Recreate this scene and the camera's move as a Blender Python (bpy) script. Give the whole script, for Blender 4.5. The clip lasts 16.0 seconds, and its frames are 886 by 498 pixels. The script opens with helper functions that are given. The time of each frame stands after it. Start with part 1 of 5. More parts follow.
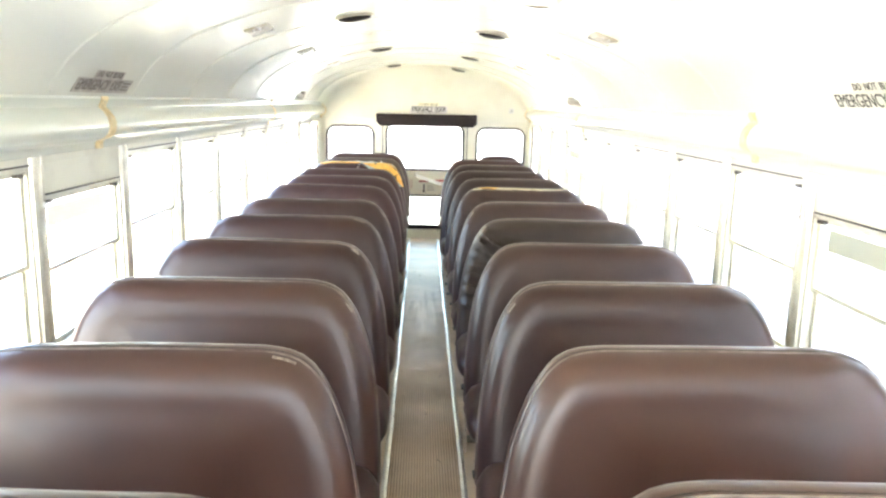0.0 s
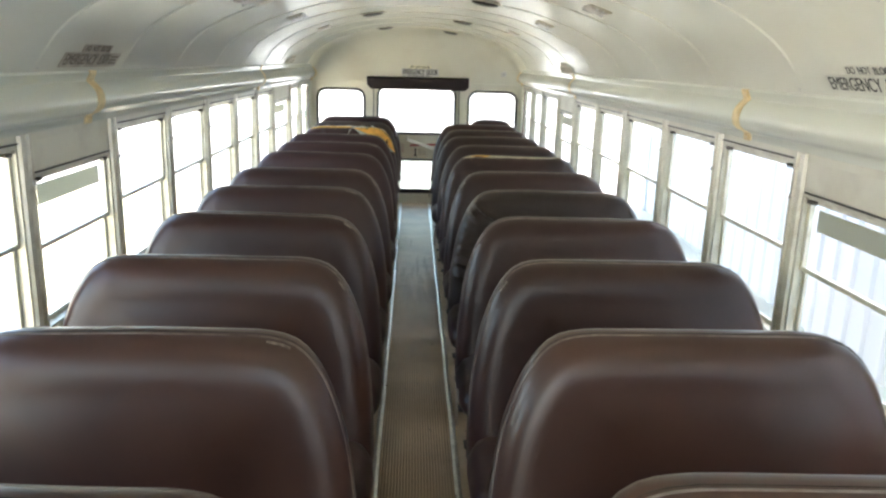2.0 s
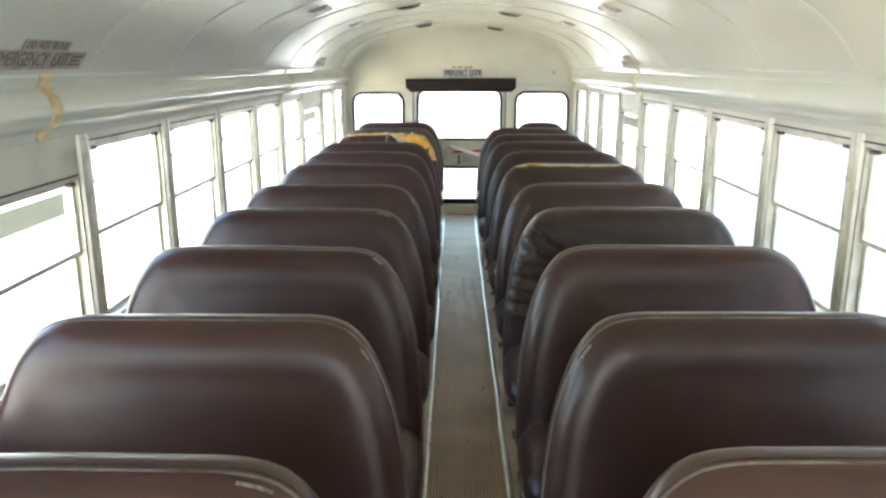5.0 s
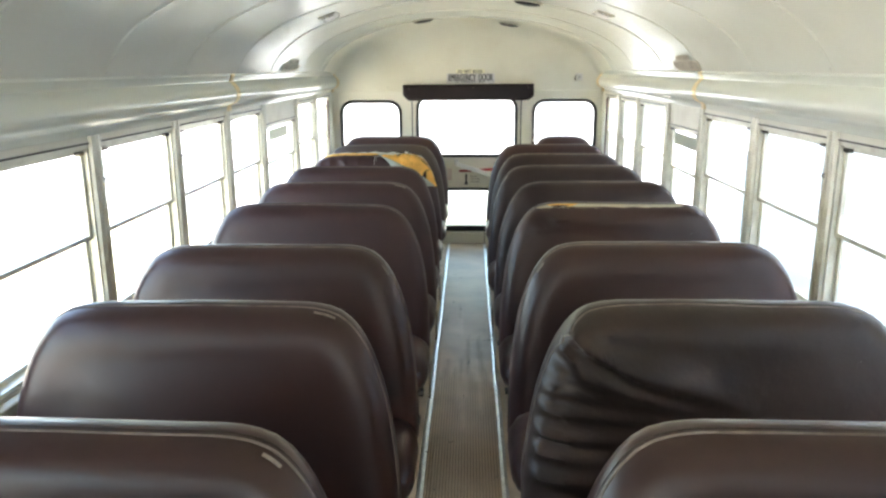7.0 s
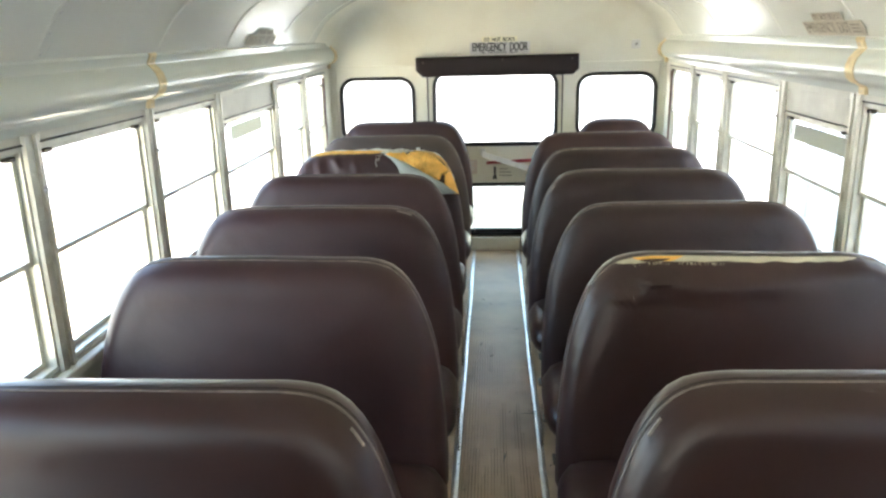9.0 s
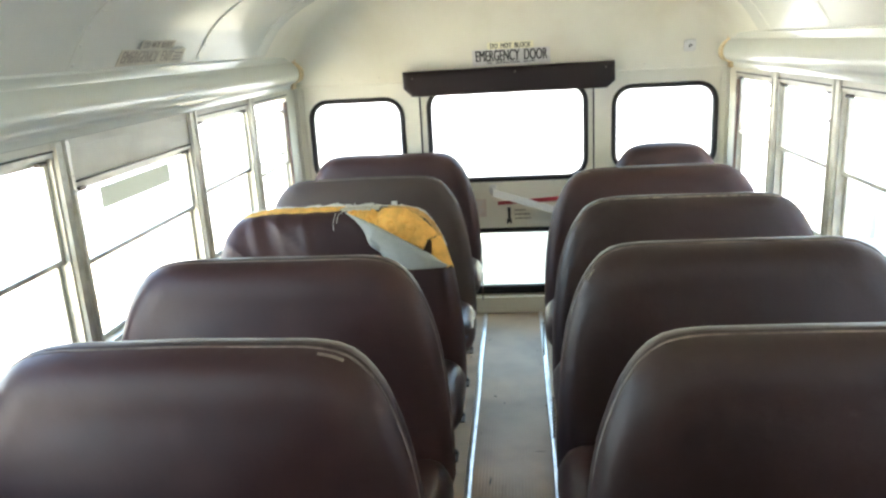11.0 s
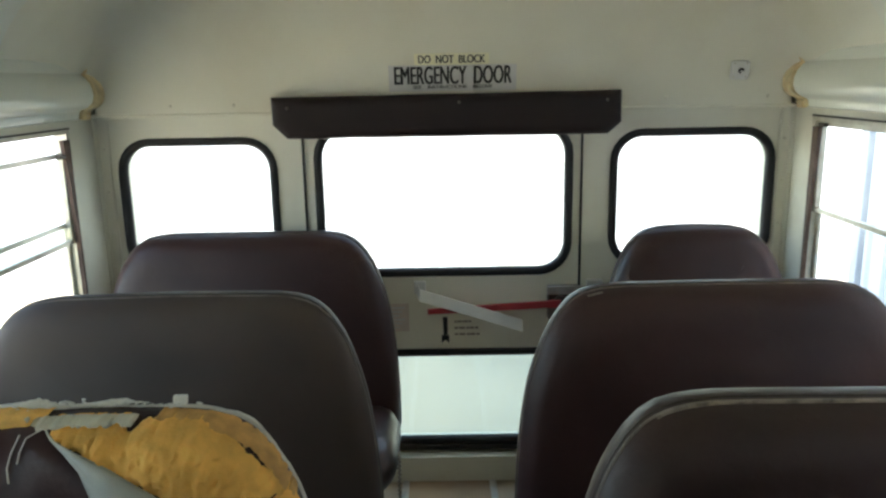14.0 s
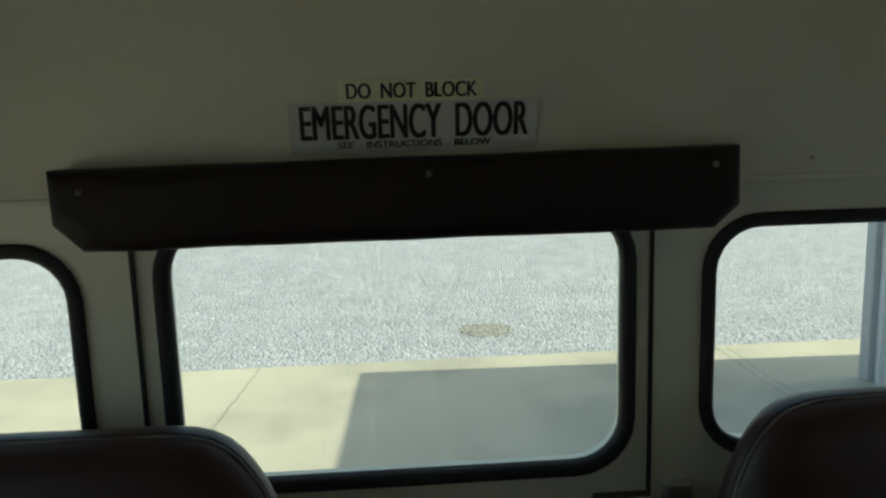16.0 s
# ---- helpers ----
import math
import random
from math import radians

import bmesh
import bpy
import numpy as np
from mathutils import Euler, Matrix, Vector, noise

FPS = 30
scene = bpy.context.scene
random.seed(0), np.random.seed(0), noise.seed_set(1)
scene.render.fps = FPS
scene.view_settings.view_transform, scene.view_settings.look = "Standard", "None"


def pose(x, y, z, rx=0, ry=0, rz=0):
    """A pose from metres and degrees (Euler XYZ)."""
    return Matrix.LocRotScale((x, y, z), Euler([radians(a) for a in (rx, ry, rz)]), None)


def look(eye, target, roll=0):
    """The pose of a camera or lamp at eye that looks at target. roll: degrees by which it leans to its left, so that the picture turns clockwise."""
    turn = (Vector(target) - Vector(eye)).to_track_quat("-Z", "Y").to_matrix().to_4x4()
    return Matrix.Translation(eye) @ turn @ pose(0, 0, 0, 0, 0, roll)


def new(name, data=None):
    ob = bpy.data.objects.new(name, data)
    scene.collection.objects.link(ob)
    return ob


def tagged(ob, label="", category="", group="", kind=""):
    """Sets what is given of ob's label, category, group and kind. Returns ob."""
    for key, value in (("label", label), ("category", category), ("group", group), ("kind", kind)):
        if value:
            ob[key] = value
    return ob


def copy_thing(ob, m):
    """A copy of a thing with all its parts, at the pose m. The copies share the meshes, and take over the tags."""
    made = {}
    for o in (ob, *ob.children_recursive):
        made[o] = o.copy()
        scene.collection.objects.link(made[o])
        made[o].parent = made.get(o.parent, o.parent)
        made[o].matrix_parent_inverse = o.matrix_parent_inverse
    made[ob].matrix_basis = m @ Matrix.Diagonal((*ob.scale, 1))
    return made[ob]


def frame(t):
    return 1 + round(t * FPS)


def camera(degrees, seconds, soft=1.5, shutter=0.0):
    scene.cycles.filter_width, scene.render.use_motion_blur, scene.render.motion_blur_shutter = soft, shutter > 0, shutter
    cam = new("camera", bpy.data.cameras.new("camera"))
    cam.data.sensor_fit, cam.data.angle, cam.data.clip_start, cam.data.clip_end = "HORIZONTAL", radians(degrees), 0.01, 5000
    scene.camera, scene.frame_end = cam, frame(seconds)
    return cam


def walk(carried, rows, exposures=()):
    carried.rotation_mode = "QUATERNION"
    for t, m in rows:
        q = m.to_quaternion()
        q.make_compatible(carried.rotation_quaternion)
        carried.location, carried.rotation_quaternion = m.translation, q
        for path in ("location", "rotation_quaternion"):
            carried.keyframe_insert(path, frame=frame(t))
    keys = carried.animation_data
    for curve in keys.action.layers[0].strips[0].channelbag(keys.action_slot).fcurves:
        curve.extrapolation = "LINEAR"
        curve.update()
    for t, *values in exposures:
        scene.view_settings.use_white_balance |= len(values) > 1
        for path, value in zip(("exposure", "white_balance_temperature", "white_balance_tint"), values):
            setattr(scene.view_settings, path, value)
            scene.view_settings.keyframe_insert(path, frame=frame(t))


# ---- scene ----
import collections

cam = camera(60.8, 16.0, soft=2.4)
PATH = [
    (0, (-0.032, 0.657, 1.479), (0.028, 2.62, 1.101), 1.4),
    (0.5, (-0.036, 0.66, 1.484), (0.013, 2.629, 1.135), 1.5),
    (1, (-0.034, 0.661, 1.485), (0.009, 2.635, 1.168), 1.7),
    (1.5, (-0.036, 0.673, 1.489), (0.001, 2.617, 1.019), 1.3),
    (2, (-0.038, 0.662, 1.538), (0.048, 2.601, 1.055), 1.7),
    (2.5, (-0.047, 0.659, 1.551), (-0.081, 2.597, 1.059), 1.5),
    (3, (-0.031, 0.668, 1.542), (-0.076, 2.602, 1.037), 0.8),
    (3.5, (0.01, 0.73, 1.527), (-0.063, 2.691, 1.141), 1.8),
    (3.7, (-0.006, 0.782, 1.515), (-0.08, 2.732, 1.076), 2.4),
    (5.8, (-0.046, 1.781, 1.497), (-0.058, 3.714, 0.985), -1.3),
    (6, (-0.029, 1.927, 1.498), (-0.042, 3.853, 0.959), -1.1),
    (6.5, (0.032, 2.214, 1.498), (-0.092, 4.139, 0.97), 0.4),
    (7, (0.021, 2.48, 1.498), (-0.048, 4.423, 1.031), -0.3),
    (7.5, (-0.019, 2.765, 1.507), (-0.062, 4.711, 1.048), -1.4),
    (8, (0.004, 3.044, 1.514), (-0.155, 4.996, 1.105), -0.4),
    (8.2, (-0.018, 3.181, 1.524), (-0.175, 5.114, 1.032), -0.4),
    (10.3, (-0.013, 4.456, 1.496), (-0.146, 6.371, 0.931), -4.6),
    (10.5, (0.007, 4.59, 1.504), (-0.178, 6.508, 0.967), -4.2),
    (11, (0.042, 4.867, 1.492), (-0.158, 6.787, 0.968), -3.2),
    (11.5, (-0.007, 5.116, 1.471), (-0.074, 7.045, 0.949), -2.7),
    (12, (-0.013, 5.369, 1.468), (-0.141, 7.295, 0.945), -2.7),
    (12.5, (0.013, 5.615, 1.476), (-0.12, 7.538, 0.941), -2.3),
    (13, (-0.046, 5.866, 1.469), (-0.026, 7.81, 0.996), -1.5),
    (13.5, (-0.051, 6.139, 1.433), (-0.031, 8.087, 0.979), -1.6),
    (14, (-0.004, 6.454, 1.406), (-0.008, 8.405, 0.968), -1.0),
    (14.5, (-0.03, 6.76, 1.39), (0.045, 8.715, 0.974), -1.3),
    (15, (-0.002, 7.077, 1.386), (-0.007, 9.042, 1.014), -0.9),
    (15.5, (0.0, 7.374, 1.393), (0.096, 9.335, 1.013), -1.1),
    (16, (-0.007, 7.633, 1.413), (0.117, 9.602, 1.086), -1.7),
]
EXPOSURES = [(0.0, 5.32, 7400, 16), (0.5, 4.66, 7350, 14), (1.0, 4.23, 7300, 13), (1.5, 3.73, 7300, 13), (2.0, 3.85, 7300, 13), (3.5, 4.25, 7300, 13), (6.0, 4.23, 7200, 13), (8.0, 4.28, 7200, 13),
             (10.5, 4.45, 7180, 13), (11.5, 4.25, 7150, 12.5), (12.5, 4.1, 7100, 11), (13.5, 3.58, 7080, 8.5), (14.5, 2.69, 7150, 7), (15.0, 2.29, 7210, 4), (15.5, 1.57, 7180, 0.5), (16.0, 1.05, 7150, -2)]
walk(cam, [(t, look(eye, target, roll)) for t, eye, target, roll in PATH], EXPOSURES)

# ---- sky and sun ----
SUN = Vector((5.0, -0.78, 7.0)).normalized()
world = bpy.data.worlds.new("sky")
scene.world = world
world.use_nodes = True
wn = world.node_tree
wn.nodes.clear()
sky = wn.nodes.new("ShaderNodeTexSky")
sky.sky_type, sky.sun_disc = "NISHITA", False
sky.sun_elevation = math.asin(SUN.z)
sky.sun_rotation = math.atan2(SUN.x, SUN.y)
sky.dust_density = 2.0
bg = wn.nodes.new("ShaderNodeBackground")
bg.inputs["Strength"].default_value = 0.15
wo = wn.nodes.new("ShaderNodeOutputWorld")
wn.links.new(sky.outputs[0], bg.inputs[0])
wn.links.new(bg.outputs[0], wo.inputs[0])
sun_data = bpy.data.lights.new("sun", "SUN")
sun_data.energy, sun_data.angle, sun_data.color = 2.6, radians(0.5), (1.0, 0.95, 0.87)
sun = new("sun", sun_data)
sun.matrix_world = look(SUN * 50, (0, 0, 0))


# ---- materials ----
def surface(name, colour, rough=0.5, metal=0.0, vary=0.12, scale=6.0, grain=300.0, bump=0.05, dirt=None, dirt_scale=2.5, dirt_amount=0.5, coat=0.0, sheen=0.0, stretch=(1, 1, 1), spec=0.5, gloss_vary=0.1, crease=0.0):
    """Colour varied at two scales, with fine relief and soft stains of a second colour."""
    m = bpy.data.materials.new(name)
    m.use_nodes = True
    n, l = m.node_tree.nodes, m.node_tree.links
    b = n["Principled BSDF"]
    tc = n.new("ShaderNodeTexCoord")
    mp = n.new("ShaderNodeMapping")
    mp.inputs["Scale"].default_value = stretch
    l.new(tc.outputs["Object"], mp.inputs[0])
    info = n.new("ShaderNodeObjectInfo")
    off = n.new("ShaderNodeVectorMath")
    off.operation = "SCALE"
    comb = n.new("ShaderNodeCombineXYZ")
    for k in range(3):
        l.new(info.outputs["Random"], comb.inputs[k])
    l.new(comb.outputs[0], off.inputs[0])
    off.inputs["Scale"].default_value = 37.0
    add = n.new("ShaderNodeVectorMath")
    l.new(mp.outputs[0], add.inputs[0])
    l.new(off.outputs[0], add.inputs[1])
    co = add.outputs[0]

    def noise_at(sc, detail=4.0):
        t = n.new("ShaderNodeTexNoise")
        t.inputs["Scale"].default_value, t.inputs["Detail"].default_value = sc, detail
        l.new(co, t.inputs["Vector"])
        return t.outputs["Fac"]
    big, fine = noise_at(scale), noise_at(grain, 2.0)
    hsv = n.new("ShaderNodeHueSaturation")
    hsv.inputs["Color"].default_value = (*colour, 1)
    mr = n.new("ShaderNodeMapRange")
    mr.inputs["From Min"].default_value, mr.inputs["From Max"].default_value = 0.3, 0.7
    mr.inputs["To Min"].default_value, mr.inputs["To Max"].default_value = 1 - vary, 1 + vary
    l.new(big, mr.inputs["Value"])
    l.new(mr.outputs[0], hsv.inputs["Value"])
    out = hsv.outputs[0]
    if dirt:
        mix = n.new("ShaderNodeMix")
        mix.data_type = "RGBA"
        ramp = n.new("ShaderNodeMapRange")
        ramp.inputs["From Min"].default_value, ramp.inputs["From Max"].default_value = 0.48, 0.75
        ramp.inputs["To Max"].default_value = dirt_amount
        l.new(noise_at(dirt_scale, 8.0), ramp.inputs["Value"])
        l.new(ramp.outputs[0], mix.inputs["Factor"])
        l.new(out, mix.inputs["A"])
        mix.inputs["B"].default_value = (*dirt, 1)
        out = mix.outputs["Result"]
    l.new(out, b.inputs["Base Color"])
    rr = n.new("ShaderNodeMapRange")
    rr.inputs["To Min"].default_value, rr.inputs["To Max"].default_value = max(0.03, rough - gloss_vary), min(1, rough + gloss_vary)
    l.new(big, rr.inputs["Value"])
    l.new(rr.outputs[0], b.inputs["Roughness"])
    b.inputs["Metallic"].default_value = metal
    b.inputs["Specular IOR Level"].default_value = spec
    b.inputs["Coat Weight"].default_value = coat
    b.inputs["Coat Roughness"].default_value = 0.15
    b.inputs["Sheen Weight"].default_value = sheen
    if bump:
        bp = n.new("ShaderNodeBump")
        bp.inputs["Strength"].default_value, bp.inputs["Distance"].default_value = bump, 0.002
        l.new(fine, bp.inputs["Height"])
        l.new(bp.outputs[0], b.inputs["Normal"])
        if crease:
            wide = n.new("ShaderNodeBump")
            wide.inputs["Strength"].default_value, wide.inputs["Distance"].default_value = crease, 0.012
            l.new(noise_at(21.0, 5.0), wide.inputs["Height"])
            l.new(wide.outputs[0], bp.inputs["Normal"])
    return m


def glass(name, tint=(1, 1, 1), rough=0.0):
    m = bpy.data.materials.new(name)
    m.use_nodes = True
    n, l = m.node_tree.nodes, m.node_tree.links
    n.remove(n["Principled BSDF"])
    tr, gl, mix, lw, pw, ml = (n.new("ShaderNode" + k) for k in ("BsdfTransparent", "BsdfGlossy", "MixShader", "LayerWeight", "Math", "Math"))
    tr.inputs["Color"].default_value = (*tint, 1)
    gl.inputs["Roughness"].default_value = 0.03
    pw.operation, ml.operation = "POWER", "MULTIPLY_ADD"
    lw.inputs["Blend"].default_value = 0.5
    l.new(lw.outputs["Facing"], pw.inputs[0])
    pw.inputs[1].default_value = 5.0
    l.new(pw.outputs[0], ml.inputs[0])
    ml.inputs[1].default_value, ml.inputs[2].default_value = 0.45, 0.035
    l.new(ml.outputs[0], mix.inputs[0])
    l.new(tr.outputs[0], mix.inputs[1])
    l.new(gl.outputs[0], mix.inputs[2])
    l.new(mix.outputs[0], n["Material Output"].inputs[0])
    return m


VINYL = surface("brown_vinyl", (0.0455, 0.0215, 0.0180), 0.35, vary=0.16, scale=3.5, grain=420, bump=0.06, spec=0.40, gloss_vary=0.05, coat=0.04, crease=0.10)
VINYL_GLOSS = surface("glossy_brown_vinyl", (0.060, 0.0280, 0.0205), 0.325, vary=0.14, scale=3.5, grain=420, bump=0.05, spec=0.46, gloss_vary=0.03, coat=0.03, crease=0.07)
PAD_VINYL = surface("dark_pad_vinyl", (0.019, 0.0118, 0.0120), 0.48, vary=0.14, scale=5, grain=420, bump=0.08, spec=0.25)
VINYL_MATTE = surface("dulled_brown_vinyl", (0.052, 0.0235, 0.0222), 0.44, vary=0.18, scale=3.5, grain=380, bump=0.10, spec=0.38, crease=0.18)
# darker copy of the brown vinyl: the dimmer right side put into its colour
VINYL_SHADED = surface("shaded_brown_vinyl", (0.038, 0.0190, 0.0172), 0.42, vary=0.2, scale=4, grain=380, bump=0.10, spec=0.42, gloss_vary=0.06, crease=0.22)
VINYL_GREY = surface("faded_grey_vinyl", (0.082, 0.059, 0.048), 0.58, vary=0.14, scale=4, grain=380, bump=0.12, spec=0.35)
VINYL_DARK = surface("dark_patched_vinyl", (0.037, 0.0225, 0.0180), 0.40, vary=0.2, scale=6, grain=380, bump=0.12, gloss_vary=0.04, spec=0.38, crease=0.25)
# pale edge colour: worn piping together with the rim's painted highlight
WORN_GLINT = surface("worn_glinting_edge", (0.19, 0.155, 0.135), 0.42, vary=0.3, scale=30, grain=300, bump=0.2, dirt=(0.06, 0.036, 0.031), dirt_scale=9, dirt_amount=1.0)
PALE_SCUFF = surface("pale_scuff", (0.24, 0.20, 0.165), 0.6, vary=0.3, scale=40, grain=200, bump=0.3, dirt=(0.06, 0.04, 0.035), dirt_scale=60, dirt_amount=1.0)
# shade of the holes in the foam, put into a dark colour
FOAM_SHADE = surface("foam_gap_shade", (0.07, 0.038, 0.022), 0.9, vary=0.3, scale=40)
SEAM = surface("dark_seam", (0.032, 0.021, 0.019), 0.6, vary=0.1)
FOAM = surface("yellow_foam", (0.90, 0.50, 0.125), 0.95, vary=0.22, scale=22, grain=130, bump=0.9, dirt=(0.80, 0.38, 0.07), dirt_scale=9, dirt_amount=0.6)
FOAM_BROWN = surface("browned_foam", (0.66, 0.36, 0.12), 0.95, vary=0.25, scale=30, grain=160, bump=0.5)
FOAM_PALE = surface("pale_foam", (0.52, 0.47, 0.34), 0.95, vary=0.15, scale=25, grain=160, bump=0.4)
WADDING = surface("white_wadding", (0.72, 0.70, 0.64), 0.95, vary=0.1, scale=40, grain=200, bump=0.4)
CLOTH = surface("yellowed_cloth_film", (0.60, 0.57, 0.46), 0.8, vary=0.15, scale=30, grain=300, bump=0.3, dirt=(0.66, 0.50, 0.25), dirt_scale=25, dirt_amount=0.5)
BACKING = surface("grey_cloth_backing", (0.43, 0.445, 0.40), 0.9, vary=0.1, scale=14, grain=500, bump=0.4)
ENAMEL = surface("cream_enamel", (0.862, 0.870, 0.785), 0.20, vary=0.03, scale=2.0, grain=7, bump=0.16, dirt=(0.62, 0.58, 0.46), dirt_scale=1.3, dirt_amount=0.25, spec=0.13, gloss_vary=0.03, coat=0.08)
ENAMEL_DUCT = surface("duct_enamel", (0.80, 0.82, 0.73), 0.17, vary=0.03, scale=2.0, grain=9, bump=0.06, dirt=(0.62, 0.58, 0.46), dirt_scale=1.3, dirt_amount=0.25)
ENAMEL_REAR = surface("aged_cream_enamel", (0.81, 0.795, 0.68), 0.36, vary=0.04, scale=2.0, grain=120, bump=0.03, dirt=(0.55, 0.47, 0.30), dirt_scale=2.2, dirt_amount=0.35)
PANEL = surface("grey_green_panel", (0.74, 0.72, 0.61), 0.45, vary=0.05, scale=4, dirt=(0.36, 0.30, 0.22), dirt_scale=5, dirt_amount=0.4)
ALU = surface("dull_aluminium", (0.66, 0.64, 0.54), 0.37, gloss_vary=0.06, metal=0.35, vary=0.12, scale=12, grain=200, bump=0.06, dirt=(0.34, 0.28, 0.18), dirt_scale=18, dirt_amount=0.5)
STEEL = surface("scuffed_steel", (0.72, 0.72, 0.71), 0.35, gloss_vary=0.05, metal=0.95, vary=0.15, scale=25, grain=200, bump=0.08)
DARK_STEEL = surface("dark_painted_steel", (0.06, 0.055, 0.05), 0.5, metal=0.2, vary=0.2, scale=18)
GREY_STEEL = surface("grimy_grey_steel", (0.14, 0.125, 0.11), 0.45, metal=0.4, vary=0.3, scale=20, grain=120, bump=0.1, dirt=(0.06, 0.05, 0.04), dirt_scale=25, dirt_amount=0.8)
RUBBER = surface("black_rubber_gasket", (0.032, 0.032, 0.034), 0.55, vary=0.2, scale=15, spec=0.25)
FLOOR = surface("tan_rubber_floor", (0.55, 0.44, 0.32), 0.6, vary=0.12, scale=5, grain=180, bump=0.12, dirt=(0.17, 0.13, 0.10), dirt_scale=4, dirt_amount=0.6)
MAT_GROOVE = surface("dark_rib_groove", (0.20, 0.145, 0.100), 0.6, vary=0.3, scale=9, grain=200, bump=0.1, dirt=(0.36, 0.27, 0.18), dirt_scale=3.0, dirt_amount=1.0, spec=0.3)
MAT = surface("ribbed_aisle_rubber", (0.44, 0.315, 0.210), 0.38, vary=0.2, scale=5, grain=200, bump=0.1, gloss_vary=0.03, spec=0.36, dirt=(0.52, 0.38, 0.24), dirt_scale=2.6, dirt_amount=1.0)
RUST = surface("ochre_primer", (0.80, 0.66, 0.38), 0.5, vary=0.2, scale=30, dirt=(0.55, 0.34, 0.12), dirt_scale=20, dirt_amount=0.6)
RUST_BROWN = surface("perished_brown_rubber", (0.10, 0.06, 0.045), 0.7, vary=0.3, scale=25, grain=120, bump=0.3, dirt=(0.22, 0.13, 0.09), dirt_scale=14, dirt_amount=0.6)
RED = surface("red_handle_paint", (0.40, 0.04, 0.05), 0.65, vary=0.1, scale=20)
WHITE = surface("white_paint", (0.72, 0.72, 0.69), 0.4, vary=0.05, scale=20)
FRESH_WHITE = surface("bright_white_paint", (0.85, 0.85, 0.81), 0.5, vary=0.04, scale=40)
RIVET = surface("glossy_rivet_enamel", (0.88, 0.88, 0.82), 0.2, vary=0.04, scale=60, gloss_vary=0.03, coat=0.6)
BLACK = surface("black_print", (0.02, 0.02, 0.022), 0.6, vary=0.1)
GREY_PRINT = surface("faded_print", (0.20, 0.175, 0.155), 0.6, vary=0.2, scale=40)
STICKER = surface("grey_sticker", (0.69, 0.685, 0.67), 0.5, vary=0.06, scale=20)
STICKER_PALE = surface("yellowed_sticker", (0.90, 0.87, 0.64), 0.5, vary=0.06, scale=20)
STICKER_BROWN = surface("browned_sticker", (0.46, 0.41, 0.345), 0.5, vary=0.15, scale=30, dirt=(0.66, 0.64, 0.56), dirt_scale=18, dirt_amount=0.8)
STICKER_WHITE = surface("white_sticker", (0.74, 0.74, 0.66), 0.4, vary=0.05, scale=30)
FADED_PRINT = surface("sun_faded_print", (0.30, 0.26, 0.21), 0.6, vary=0.2, scale=40)
STICKER_TAN = surface("tan_sticker", (0.60, 0.535, 0.42), 0.5, vary=0.12, scale=30, dirt=(0.62, 0.56, 0.45), dirt_scale=16)
FAINT_PRINT = surface("faint_print", (0.41, 0.355, 0.275), 0.6, vary=0.2, scale=40)
STICKER_FADED = surface("faded_tan_sticker", (0.62, 0.57, 0.43), 0.5, vary=0.15, scale=30, dirt=(0.60, 0.56, 0.46), dirt_scale=16)
STICKER_PINK = surface("faded_pink_sticker", (0.70, 0.60, 0.52), 0.5, vary=0.08, scale=30, dirt=(0.70, 0.66, 0.58), dirt_scale=16)
LABEL_BACK = surface("label_reverse", (0.36, 0.37, 0.30), 0.6, vary=0.06, scale=20)
LENS_PALE = surface("pale_lamp_lens", (0.60, 0.57, 0.52), 0.35, vary=0.08, scale=40, spec=0.4)
LAMP_DARK = surface("smoked_lamp_lens", (0.022, 0.020, 0.022), 0.55, vary=0.3, scale=40, spec=0.12)
ln = LABEL_BACK.node_tree
tl, mx = ln.nodes.new("ShaderNodeBsdfTranslucent"), ln.nodes.new("ShaderNodeMixShader")
tl.inputs["Color"].default_value = (0.66, 0.66, 0.58, 1)
mx.inputs[0].default_value = 0.42
ln.links.new(ln.nodes["Principled BSDF"].outputs[0], mx.inputs[1])
ln.links.new(tl.outputs[0], mx.inputs[2])
ln.links.new(mx.outputs[0], ln.nodes["Material Output"].inputs[0])
PANE = glass("window_glass", (0.93, 0.95, 0.93))
# rear panes tinted to put deeper outdoor shade into the glass, strongest low down
PANE_REAR = glass("shade_tint_rear_glass", (0.82, 0.85, 0.815))
PANE_LOW = glass("shade_tint_low_glass", (0.66, 0.71, 0.66))
CONCRETE = surface("concrete_apron", (0.50, 0.465, 0.37), 0.85, vary=0.08, scale=0.8, grain=60, bump=0.2, dirt=(0.30, 0.285, 0.235), dirt_scale=1.1, dirt_amount=0.75)
